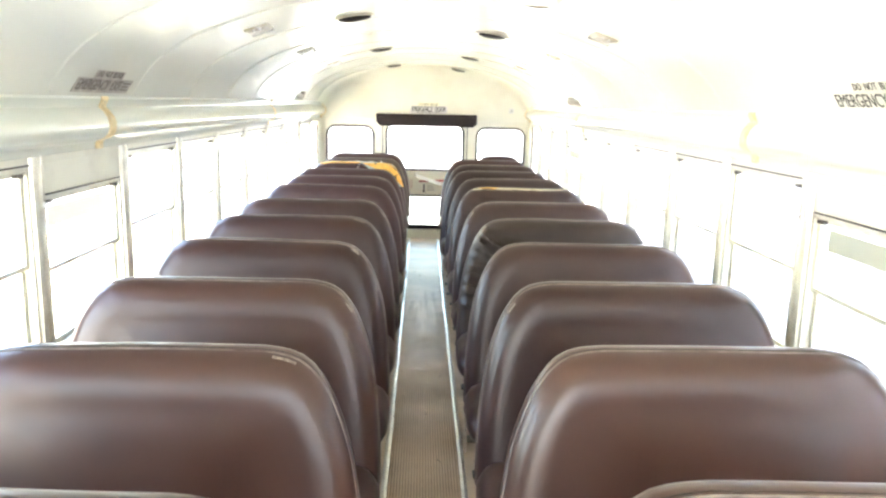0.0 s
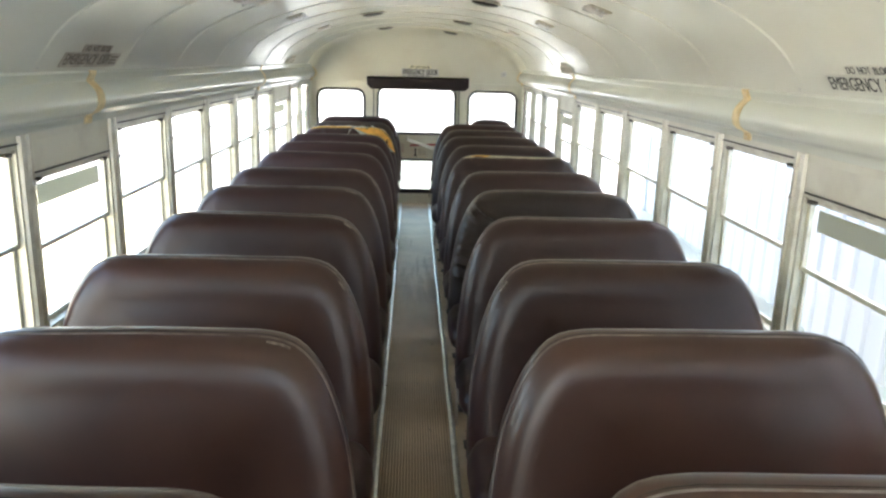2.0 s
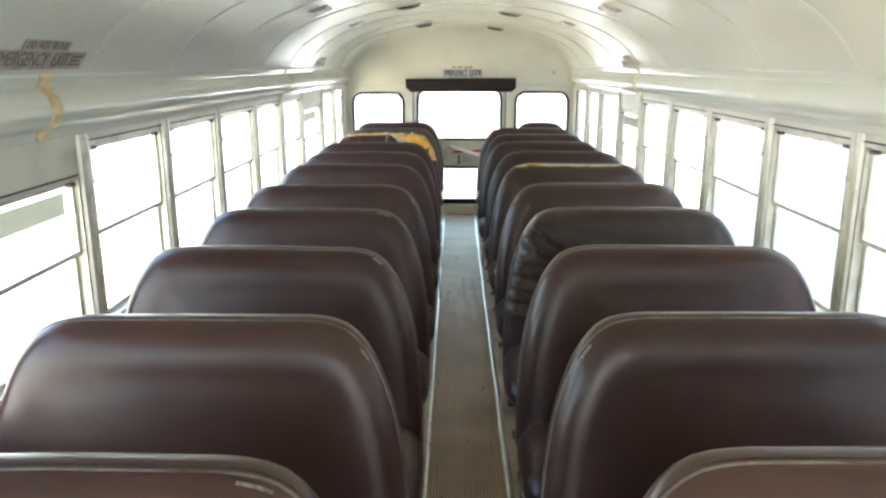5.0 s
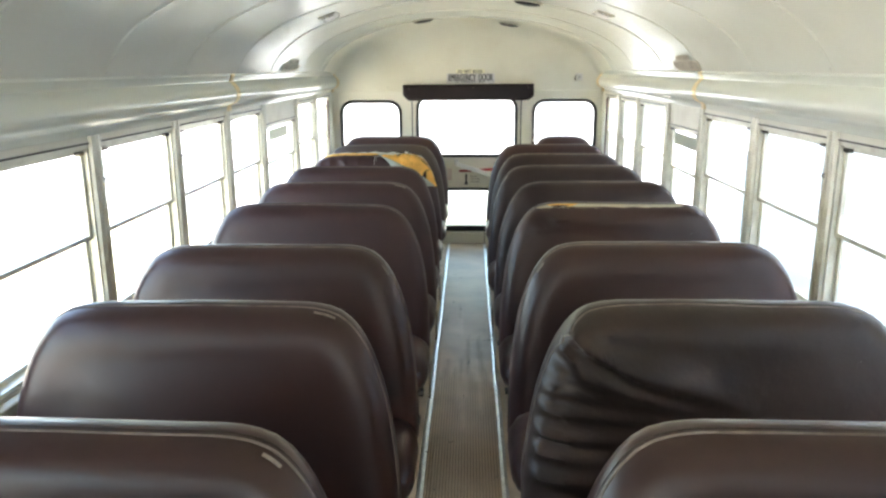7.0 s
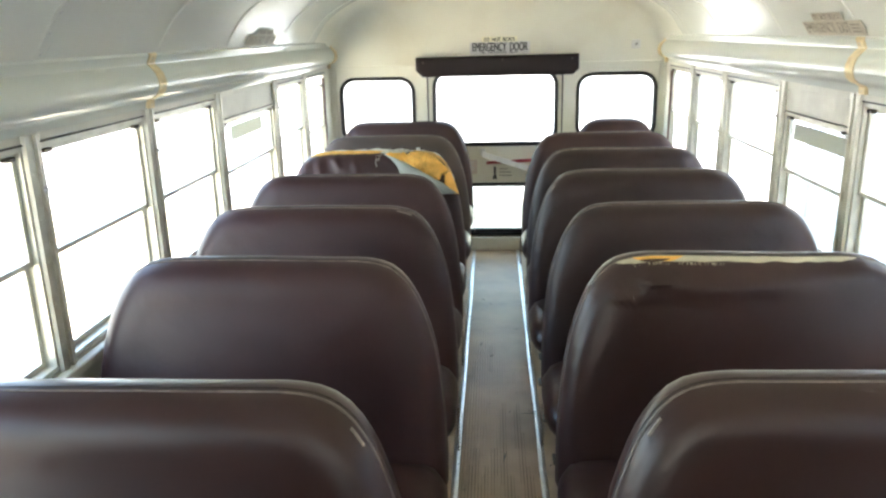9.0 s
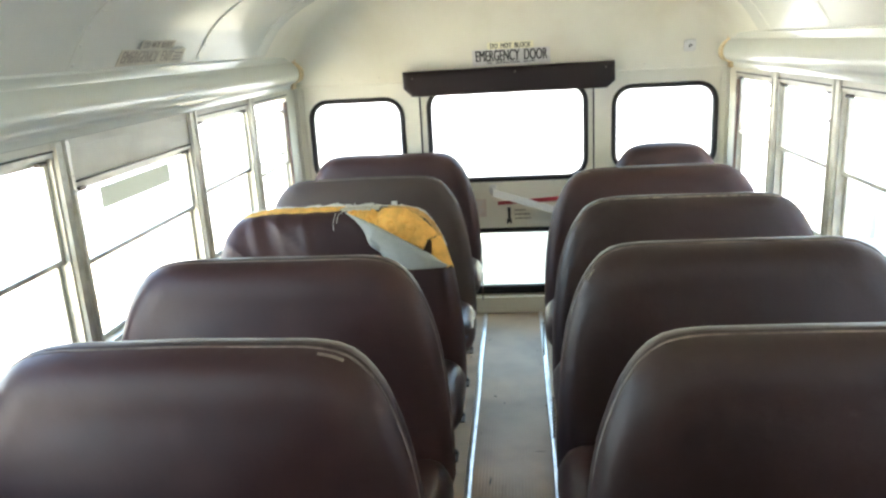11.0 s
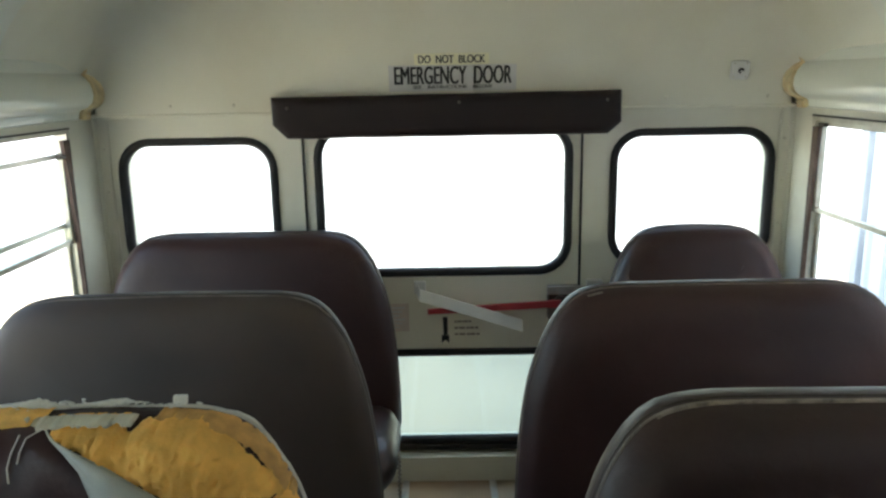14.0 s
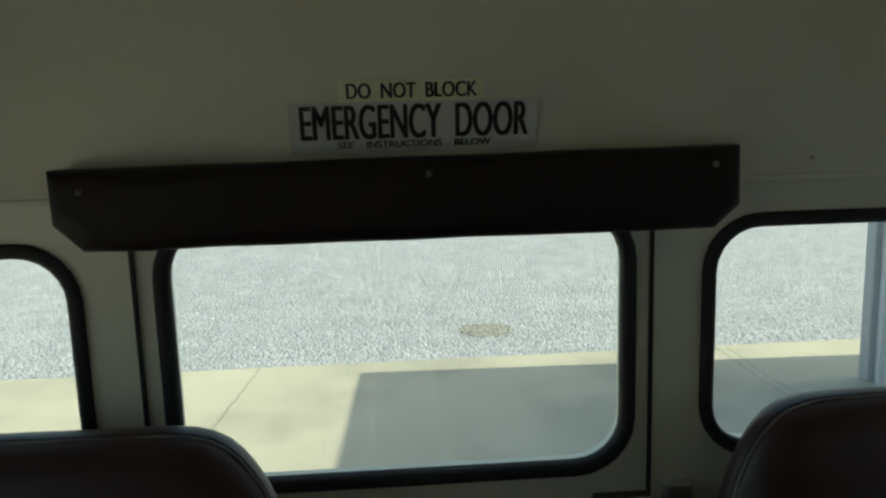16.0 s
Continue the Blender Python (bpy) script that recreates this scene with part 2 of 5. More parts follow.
def stones(name, low, high, scale):
    """Loose stones: cells of differing grey with relief."""
    m = surface(name, high, 0.95, vary=0.12, scale=1.5, grain=60, bump=0.0)
    n, l = m.node_tree.nodes, m.node_tree.links
    b, hs = n["Principled BSDF"], n["Hue/Saturation/Value"]
    tc, vo, mix, sep, bp = n.new("ShaderNodeTexCoord"), n.new("ShaderNodeTexVoronoi"), n.new("ShaderNodeMix"), n.new("ShaderNodeSeparateColor"), n.new("ShaderNodeBump")
    vo.inputs["Scale"].default_value = scale
    l.new(tc.outputs["Object"], vo.inputs["Vector"])
    l.new(vo.outputs["Color"], sep.inputs[0])
    mix.data_type = "RGBA"
    l.new(sep.outputs[0], mix.inputs["Factor"])
    l.new(hs.outputs[0], mix.inputs["A"])
    mix.inputs["B"].default_value = (*low, 1)
    l.new(mix.outputs["Result"], b.inputs["Base Color"])
    bp.inputs["Strength"].default_value, bp.inputs["Distance"].default_value = 1.0, 0.03
    bp.invert = True
    l.new(vo.outputs["Distance"], bp.inputs["Height"])
    l.new(bp.outputs[0], b.inputs["Normal"])
    return m


GRAVEL = stones("grey_gravel", (0.30, 0.31, 0.335), (0.55, 0.56, 0.595), 30.0)
GRAVEL_DAMP = stones("damp_gravel", (0.22, 0.215, 0.19), (0.43, 0.42, 0.375), 30.0)
SIDING = surface("pale_blue_siding", (0.63, 0.62, 0.63), 0.4, vary=0.04, scale=1.5, grain=80, bump=0.03)
TRIM_GREY = surface("grey_corner_trim", (0.45, 0.46, 0.48), 0.45, vary=0.05, scale=4)
OUTER = surface("yellow_bus_paint", (0.75, 0.42, 0.03), 0.3, vary=0.05, scale=2, coat=0.4)


# ---- mesh helpers ----
def box(bm, x0, x1, y0, y1, z0, z1, bevel=0.0):
    vs = [bm.verts.new((x, y, z)) for z in (z0, z1) for x, y in ((x0, y0), (x1, y0), (x1, y1), (x0, y1))]
    fs = [bm.faces.new([vs[k] for k in q]) for q in ((3, 2, 1, 0), (4, 5, 6, 7), (0, 1, 5, 4), (1, 2, 6, 5), (2, 3, 7, 6), (3, 0, 4, 7))]
    if bevel:
        es = list({e for f in fs for e in f.edges})
        bmesh.ops.bevel(bm, geom=es, offset=bevel, segments=2, affect="EDGES", profile=0.5)
    return vs


def finish(bm, name, material, smooth=False, angle=0.6):
    bmesh.ops.recalc_face_normals(bm, faces=bm.faces)
    me = bpy.data.meshes.new(name)
    bm.to_mesh(me)
    bm.free()
    for m in (material if isinstance(material, (list, tuple)) else [material]):
        me.materials.append(m)
    if smooth:
        me.shade_smooth()
        me.set_sharp_from_angle(angle=angle)
    return me


def part(name, bm, material, parent=None, label="", smooth=False, angle=0.6):
    ob = new(name, finish(bm, name, material, smooth, angle))
    if parent:
        ob.parent = parent
    return tagged(ob, label)


def thing(name, at, label, category, group="", kind=""):
    ob = new(name)
    ob.matrix_world = at if isinstance(at, Matrix) else Matrix.Translation(at)
    return tagged(ob, label, category, group, kind)


def tube(bm, points, r, sides=8, closed=False):
    """A round bar along points."""
    rings = []
    pts = [Vector(p) for p in points]
    for i, p in enumerate(pts):
        a, b = pts[max(i - 1, 0)], pts[min(i + 1, len(pts) - 1)]
        d = (b - a).normalized()
        u = d.orthogonal().normalized() if not rings else (u - d * u.dot(d)).normalized()
        w = d.cross(u)
        rings.append([bm.verts.new(p + r * (math.cos(k * math.tau / sides) * u + math.sin(k * math.tau / sides) * w)) for k in range(sides)])
    for a, b in zip(rings, rings[1:]):
        for k in range(sides):
            bm.faces.new((a[k], a[(k + 1) % sides], b[(k + 1) % sides], b[k]))
    bm.faces.new(rings[0][::-1])
    bm.faces.new(rings[-1])


def loft(bm, rings, closed=True, caps=True):
    """Joins rings of points; returns the rings of vertices."""
    vr = [[bm.verts.new(p) for p in r] for r in rings]
    n = len(vr[0])
    for a, b in zip(vr, vr[1:]):
        for k in range(n if closed else n - 1):
            bm.faces.new((a[k], a[(k + 1) % n], b[(k + 1) % n], b[k]))
    if caps:
        for r in (vr[0], vr[-1]):
            bm.faces.new(r)
    return vr


def rounded(x0, x1, z0, z1, r, n=6):
    """A rounded rectangle as (x, z), anticlockwise from the lower right corner."""
    pts = []
    for cx, cz, a0 in ((x1 - r, z0 + r, -90), (x1 - r, z1 - r, 0), (x0 + r, z1 - r, 90), (x0 + r, z0 + r, 180)):
        for k in range(n + 1):
            a = radians(a0 + 90 * k / n)
            pts.append((cx + r * math.cos(a), cz + r * math.sin(a)))
    return pts


def writing(parent, text, size, at, material, width=None, label="", bold=0.0):
    """Flat letters in the plane y = 0 of parent, centred at (x, z); width stretches them to that many metres."""
    cu = bpy.data.curves.new("letters", "FONT")
    cu.body, cu.size, cu.align_x, cu.align_y, cu.extrude = text, size, "CENTER", "CENTER", 0.0004
    tmp = new("letters", cu)
    bpy.context.view_layer.update()
    me = bpy.data.meshes.new_from_object(tmp.evaluated_get(bpy.context.evaluated_depsgraph_get()))
    bpy.data.objects.remove(tmp)
    bpy.data.curves.remove(cu)
    xs = [v.co.x for v in me.vertices]
    sx = width / (max(xs) - min(xs)) if width else 1.0
    for v in me.vertices:
        x, y, z = v.co
        v.co = (at[0] + x * sx, -0.0022 - z, at[1] + y)
    bm = bmesh.new()
    bm.from_mesh(me)
    bpy.data.meshes.remove(me)
    spans = sorted((min(v.co.x for v in f.verts), max(v.co.x for v in f.verts)) for f in bm.faces)
    words = []
    for lo, hi in spans:
        if words and lo < words[-1][1] - 0.0003:
            words[-1][1] = max(words[-1][1], hi)
        else:
            words.append([lo, hi])
    for lo, hi in words:
        one = bm.copy()
        out = [v for v in one.verts if not lo - 1e-4 <= v.co.x <= hi + 1e-4]
        bmesh.ops.delete(one, geom=out, context="VERTS")
        if bold:
            me = bpy.data.meshes.new("letter")
            one.to_mesh(me)
            for q, dx in enumerate((-bold, -bold / 2, bold / 2, bold)):
                me.transform(Matrix.Translation((dx, -0.00012 * (q + 1), 0)))
                one.from_mesh(me)
                me.transform(Matrix.Translation((-dx, 0.00012 * (q + 1), 0)))
            bpy.data.meshes.remove(me)
        part("letter", one, material, parent, label)
    bm.free()


# ---- the coach body ----
X_WALL = 1.135
POSTS_L = [-1.06, -0.41, 0.24, 0.89, 1.54, 2.19, 2.84, 3.484, 4.128, 4.775, 5.435, 6.085, 6.725, 7.56, 8.20, 8.79]
POSTS_R = [-1.06, -0.41, 0.24, 0.91, 1.58, 2.24, 2.889, 3.518, 4.155, 4.84, 5.49, 6.18, 6.815, 7.59, 8.22, 8.83]
FRONT, REAR, CAP, CAP_END = -1.25, 8.95, 8.25, 8.872
SILL, HEAD = 0.698, 1.280
ARCH = [(1.115, 1.446), (1.09, 1.479), (1.015, 1.586), (0.93, 1.654), (0.83, 1.709), (0.69, 1.762), (0.52, 1.811), (0.27, 1.847), (0.0, 1.860)]


def arch_points(n=40):
    """Points of the roof's inner line from one side to the other, evenly spaced, with unit normals towards the inside."""
    line = [Vector((x, 0, z)) for x, z in ARCH] + [Vector((-x, 0, z)) for x, z in ARCH[-2::-1]]
    dense = []
    for i in range(len(line) - 1):
        p0, p1, p2, p3 = line[max(i - 1, 0)], line[i], line[i + 1], line[min(i + 2, len(line) - 1)]
        for k in range(12):
            t = k / 12
            dense.append(0.5 * ((2 * p1) + (p2 - p0) * t + (2 * p0 - 5 * p1 + 4 * p2 - p3) * t * t + (3 * p1 - p0 - 3 * p2 + p3) * t ** 3))
    dense.append(line[-1])
    length = [0.0]
    for a, b in zip(dense, dense[1:]):
        length.append(length[-1] + (b - a).length)
    out, j = [], 0
    for k in range(n + 1):
        want = length[-1] * k / n
        while j < len(length) - 2 and length[j + 1] < want:
            j += 1
        f = (want - length[j]) / max(1e-6, length[j + 1] - length[j])
        out.append(dense[j].lerp(dense[j + 1], min(1, f)))
    return out


def cap_shape(p, y):
    """The rear dome: behind CAP the roof bends down to the rear wall."""
    if y <= CAP:
        return Vector((p.x, y, p.z))
    s = (y - CAP) / (CAP_END - CAP)
    k = max(0.0, 1 - s ** (3.0 + 22.0 * (abs(p.x) / 1.115) ** 4)) ** 0.5
    return Vector((p.x * (1 - 0.02 * s * s), y, 1.312 + (p.z - 1.312) * k if p.z > 1.312 else p.z))


def cap_y(z):
    """How far back the rear dome's inside is at height z, in the middle."""
    k = (z - 1.312) / (1.860 - 1.312)
    return CAP + (CAP_END - CAP) * (1 - k * k) ** (1 / 3.0)


def ceiling():
    bm = bmesh.new()
    arch = arch_points(44)
    nrm = []
    for i in range(len(arch)):
        d = (arch[min(i + 1, len(arch) - 1)] - arch[max(i - 1, 0)]).normalized()
        nrm.append(Vector((-d.z, 0, d.x)) if Vector((-d.z, 0, d.x)).dot(Vector((0, 0, 1.2)) - arch[i]) > 0 else Vector((d.z, 0, -d.x)))
    ribs = [(a + b) / 2 for a, b in zip(POSTS_L, POSTS_R)]
    ys = []
    for a in ribs:
        if a < 8.7 and a > FRONT:
            ys += [(a - 0.027, 0.0), (a - 0.0215, 0.0042), (a + 0.019, 0.0042), (a + 0.0225, 0.0)]
    ys = [(FRONT, 0.0)] + ys + [(CAP + (CAP_END - CAP) * math.sin(radians(a)), 0.0) for a in (0, 9, 18, 27, 36, 43, 50, 56, 61, 66, 70, 73, 76, 79, 81.5, 84, 86, 87.5, 89, 90)]
    ys.sort()
    for (y0, l0), (y1, l1) in list(zip(ys, ys[1:])):
        if y1 - y0 > 0.3 and y1 < CAP + 0.01:
            ys += [(y0 + (y1 - y0) * k / 8, -0.0012 * 4 * (k / 8) * (1 - k / 8)) for k in range(1, 8)]
    ys.sort()
    rows = []
    for y, lift in ys:
        line = [cap_shape(p + q * (lift + (0.0022 * noise.noise((p.x * 2.2, y * 1.6, 4.0)) if y < CAP else 0.0)) * min(1.0, max(0.0, (1.112 - abs(p.x)) / 0.10)), y) for p, q in zip(arch, nrm)]
        before = [bm.verts.new(p) for p in line]
        at_rib = any(abs(y - c) < 0.03 for c in ribs) and y < 8.72
        rows.append((before, [bm.verts.new(p) for p in line] if at_rib else before, y))
    for (_, a, y0), (b, _, y1) in zip(rows, rows[1:]):
        for k in range(len(arch) - 1):
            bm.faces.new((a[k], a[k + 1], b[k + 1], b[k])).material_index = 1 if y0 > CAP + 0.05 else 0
    # rivets along the ribs
    for a in ribs:
        if FRONT + 0.1 < a < 8.3:
            for i in range(1, len(arch) - 1):
                for dy in (-0.012,):
                    c = arch[i] + nrm[i] * 0.0042 + Vector((0, a + dy, 0))
                    u, v, r = (arch[i + 1] - arch[i - 1]).normalized(), Vector((0, 1, 0)), 0.0062
                    top = bm.verts.new(c + nrm[i] * 0.0042)
                    rim = [bm.verts.new(c + r * (math.cos(k * math.tau / 6) * u + math.sin(k * math.tau / 6) * v)) for k in range(6)]
                    for k in range(6):
                        bm.faces.new((rim[k], rim[(k + 1) % 6], top)).material_index = 2
    # outer skin
    outer = [[bm.verts.new((p.x * 1.07, y, 1.45 + (p.z - 1.45) * 1.16 + 0.01)) for p in arch] for y in (FRONT - 0.04, REAR + 0.06)]
    for k in range(len(arch) - 1):
        bm.faces.new((outer[0][k], outer[0][k + 1], outer[1][k + 1], outer[1][k]))
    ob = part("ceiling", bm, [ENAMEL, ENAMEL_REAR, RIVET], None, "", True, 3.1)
    return tagged(ob, "glossy cream arched roof lining with riveted ribs", "ceiling", kind="structure")


ceiling()

# floor with the ribbed aisle strip and its two metal edges
bm = bmesh.new()
box(bm, -1.2, 1.2, FRONT - 0.04, REAR + 0.06, -0.12, 0.0)
floor = tagged(part("floor", bm, FLOOR), "worn tan rubber floor covering", "floor", kind="structure")
AISLE = 0.155
bm = bmesh.new()
xs = []
ribs = 25
for k in range(ribs):
    c = -AISLE + 0.012 + (2 * AISLE - 0.024) * (k + 0.5) / ribs
    w = (2 * AISLE - 0.024) / ribs
    xs += [(c - w * 0.5, 0.0022), (c - w * 0.34, 0.0022), (c - w * 0.22, 0.0058), (c + w * 0.22, 0.0058), (c + w * 0.34, 0.0022)]
xs.append((AISLE - 0.012, 0.0022))
rows = []
for i in range(170):
    y = FRONT + (8.93 - FRONT) * i / 169
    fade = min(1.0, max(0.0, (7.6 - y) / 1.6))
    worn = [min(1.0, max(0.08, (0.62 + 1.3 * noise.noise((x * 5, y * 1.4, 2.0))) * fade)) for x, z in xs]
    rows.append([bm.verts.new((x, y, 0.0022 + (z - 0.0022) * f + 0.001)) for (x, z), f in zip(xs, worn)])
# groove faces take the darker material, only up to about y 6
for a, b in zip(rows, rows[1:]):
    for k in range(len(xs) - 1):
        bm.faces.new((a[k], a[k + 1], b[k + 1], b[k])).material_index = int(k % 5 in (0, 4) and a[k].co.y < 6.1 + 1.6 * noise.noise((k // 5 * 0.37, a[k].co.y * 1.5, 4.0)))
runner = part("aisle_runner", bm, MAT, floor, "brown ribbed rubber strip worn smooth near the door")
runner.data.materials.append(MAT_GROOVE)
for sx in (-1, 1):
    bm = bmesh.new()
    prof = [(-0.013, 0.0), (-0.010, 0.004), (0.0, 0.006), (0.010, 0.004), (0.013, 0.0)]
    ring = []
    for i in range(40):
        y = FRONT + (8.92 - FRONT) * i / 39
        wob = 0.0015 * math.sin(i * 1.7 + sx)
        ring.append([bm.verts.new((sx * AISLE + x + wob, y, z + 0.0015)) for x, z in prof])
    for a, b in zip(ring, ring[1:]):
        for k in range(4):
            bm.faces.new((a[k], a[k + 1], b[k + 1], b[k]))
    part("edge_strip", bm, STEEL, floor, "bright scuffed metal edging")


for x, y, l, a in ((0.147, 6.50, 0.05, 0.3), (0.125, 6.484, 0.085, 0.06), (0.185, 6.10, 0.02, 0.8), (0.02, 6.15, 0.09, 1.4), (-0.05, 5.3, 0.04, 0.6), (0.09, 4.6, 0.06, 1.2), (0.06, 3.6, 0.05, 2.0), (-0.08, 7.2, 0.07, 1.5), (0.10, 7.4, 0.05, 0.1), (-0.12, 8.5, 0.03, 0.9)):
    bm = bmesh.new()
    c, d = Vector((x, y, 0.0085)), Vector((math.cos(a), math.sin(a), 0))
    e = Vector((-d.y, d.x, 0)) * 0.0035
    bm.faces.new([bm.verts.new(p) for p in (c - d * l / 2, c - e, c + d * l / 2, c + e)])
    part("scratch", bm, DARK_STEEL, floor, "dark scratch")


for x0, x1 in ((-1.12, -0.19), (0.19, 1.12)):
    bm = bmesh.new()
    box(bm, x0, x1, 5.551, 5.556, 0.0002, 0.0012)
    part("floor_seam", bm, DARK_STEEL, floor, "dark joint in the floor covering")

# grit in the aisle
rnd = random.Random(11)
bm = bmesh.new()
for q in range(130):
    side = rnd.choice((-1, 1))
    x = side * (AISLE - abs(rnd.gauss(0.018, 0.012))) if q % 3 else rnd.uniform(-AISLE + 0.02, AISLE - 0.02)
    if q % 7 == 0:
        x = side * (AISLE + rnd.uniform(0.02, 0.10))
    y, r = rnd.uniform(1.2, 8.6), rnd.uniform(0.0012, 0.0042)
    bmesh.ops.create_icosphere(bm, subdivisions=1, radius=r, matrix=Matrix.Translation((x, y, 0.006 + r * 0.3)) @ Matrix.Rotation(rnd.uniform(0, 3), 4, "Z") @ Matrix.Diagonal((rnd.uniform(1, 2.2), 1, 0.5, 1)))
tagged(part("grit", bm, DARK_STEEL), "scattered dark grit and crumbs on the aisle floor", "grit", kind="stuff")


def side_wall(name, s, posts):
    """Lower panel, pillars and head panel of one side, in one piece, with the openings between."""
    bm = bmesh.new()
    a, b = sorted((s * X_WALL, s * (X_WALL + 0.042)))
    box(bm, a, b, FRONT, REAR + 0.05, -0.1, SILL)
    box(bm, a, b, FRONT, REAR + 0.05, HEAD, 1.50)
    for y in posts:
        box(bm, a, b, y - 0.027, y + 0.027, SILL, HEAD)
    box(bm, a, b, posts[-1] + 0.027, REAR + 0.05, SILL, HEAD)
    ob = tagged(part(name, bm, PANEL), "grey-green painted side wall below riveted window pillars", "wall", kind="structure")
    # ledge under the windows
    bm = bmesh.new()
    x0, x1 = sorted((s * (X_WALL - 0.03), s * (X_WALL - 0.001)))
    box(bm, x0, x1, FRONT, REAR, SILL - 0.035, SILL - 0.004, 0.006)
    part("sill", bm, PANEL, ob, "painted metal ledge")
    # light metal facing on every pillar
    for y in posts[:-1]:
        bm = bmesh.new()
        prof = [(-0.033, 0), (-0.030, 0.010), (-0.010, 0.013), (-0.007, 0.005), (0.007, 0.005), (0.010, 0.013), (0.030, 0.010), (0.033, 0)]
        loft(bm, [[(s * (X_WALL - d), y + w, z) for w, d in prof] for z in (SILL - 0.003, HEAD + 0.022)])
        for k in range(5):
            z = SILL + 0.07 + 0.11 * k
            for w in (-0.021, 0.021):
                vs = [(s * (X_WALL - 0.0112), y + w + 0.004 * math.cos(q), z + 0.004 * math.sin(q)) for q in (0, 1.57, 3.14, 4.71)]
                tip = bm.verts.new((s * (X_WALL - 0.0145), y + w, z))
                ring = [bm.verts.new(v) for v in vs]
                for q in range(4):
                    bm.faces.new((ring[q], ring[(q + 1) % 4], tip))
        pillar = part("pillar", bm, ALU, ob, "dull aluminium pillar facing")
        bm = bmesh.new()
        turn = Matrix.Translation((s * (X_WALL - 0.016), y + 0.014, 1.165)) @ Matrix.Rotation(radians(90), 4, "Y")
        bmesh.ops.create_cone(bm, segments=12, radius1=0.008, radius2=0.007, depth=0.006, cap_ends=True, matrix=turn)
        bmesh.ops.create_cone(bm, segments=10, radius1=0.004, radius2=0.004, depth=0.011, cap_ends=True, matrix=turn)
        part("stud", bm, STEEL, pillar, "round grey stop stud", True)
    return ob


wall_left = side_wall("wall_left", -1, POSTS_L)
wall_right = side_wall("wall_right", 1, POSTS_R)


def side_window(index, s, y0, y1, exit_window, slip=0.0):
    """A two-part sliding sash window in one bay; an exit window hangs in a deeper frame under a head plate."""
    mid = (y0 + y1) / 2
    label = "hinged exit window with a deep head plate and a label strip" if exit_window else "aluminium two-part sash window, closed, with a crossbar"
    if slip:
        label = "aluminium sash window whose upper sash has slipped down"
    w = thing(f"window_{index}", (s * (X_WALL + 0.03), mid, 0), label, "window", kind="structure")
    a, b = y0 + 0.028 - mid, y1 - 0.028 - mid
    top = HEAD - 0.092 if exit_window else HEAD - 0.003
    low = SILL + 0.003
    cross = 0.984 if not exit_window else 0.950
    t = 0.018

    def ring(name, ya, yb, za, zb, wd, d0, d1, material, parent, label=""):
        bm = bmesh.new()
        out = [(ya, za), (yb, za), (yb, zb), (ya, zb)]
        inn = [(ya + wd, za + wd), (yb - wd, za + wd), (yb - wd, zb - wd), (ya + wd, zb - wd)]
        seqs = [[(s * d0, *p) for p in inn], [(s * d0, *p) for p in out], [(s * d1, *p) for p in out], [(s * d1, *p) for p in inn]]
        vr = [[bm.verts.new(p) for p in q] for q in seqs]
        for m, n in zip(vr, vr[1:] + vr[:1]):
            for k in range(4):
                bm.faces.new((m[k], m[(k + 1) % 4], n[(k + 1) % 4], n[k]))
        return part(name, bm, material, parent, label)

    ring("window_frame", a, b, low, top, 0.012, -0.028, 0.010, ALU, w)
    if exit_window:
        bm = bmesh.new()
        box(bm, *sorted((s * -0.026, s * 0.010)), a, b, top + 0.001, HEAD - 0.001)
        part("head_plate", bm, PANEL, w, "painted plate above the glass")
        bm = bmesh.new()
        box(bm, *sorted((s * -0.036, s * -0.028)), a + 0.02, b - 0.02, top - 0.001, top + 0.003, 0.001)
        part("hinge_bar", bm, DARK_STEEL, w, "dark hinge bar")
    else:
        # dark strip stands in for the shaded gap below the head panel
        bm = bmesh.new()
        box(bm, *sorted((s * -0.0335, s * -0.027)), a, b, HEAD - 0.002, HEAD + 0.003)
        part("head_seal", bm, DARK_STEEL, w, "thin dark strip painted as the gap over the sash")
    if y1 > 8.7:
        bm = bmesh.new()
        loft(bm, [[(s * d, b - wd, z) for d in (-0.030, -0.018)] + [(s * d, b - 0.001, z) for d in (-0.018, -0.030)] for z, wd in ((low + 0.02, 0.012), (cross - 0.05, 0.014), (1.10, 0.026), (top - 0.03, 0.040))])
        part("weather_strip", bm, RUST_BROWN, w, "brown perished rubber strip")
    up = ring("upper_sash", a + 0.013, b - 0.013, cross - slip, top - 0.013 - slip, 0.014, -0.014, 0.0, ALU, w)
    lo = ring("lower_sash", a + 0.013, b - 0.013, low + 0.013, cross + 0.010, 0.014, 0.001, 0.010, ALU, w)
    for sash, za, zb, d in ((up, cross + 0.013 - slip, top - 0.026 - slip, -0.007), (lo, low + 0.026, cross - 0.003, 0.004)):
        bm = bmesh.new()
        box(bm, *sorted((s * d, s * (d + 0.003))), a + 0.026, b - 0.026, za, zb)
        g = part("pane", bm, PANE, sash)
        g.visible_shadow = False
    for ya in (a + 0.05, b - 0.05):
        bm = bmesh.new()
        box(bm, *sorted((s * -0.030, s * -0.0145)), ya - 0.018, ya + 0.018, top - 0.029 - slip, top - 0.018 - slip, 0.002)
        part("latch", bm, GREY_STEEL, up, "grey spring latch")
    if exit_window:
        if s < 0 and y0 > 6:
            bm = bmesh.new()
            box(bm, *sorted((s * -0.046, s * -0.031)), 7.245 - mid, 7.395 - mid, 0.731, 0.768, 0.003)
            release = part("release_bar", bm, RED, w, "red release bar")
            bm = bmesh.new()
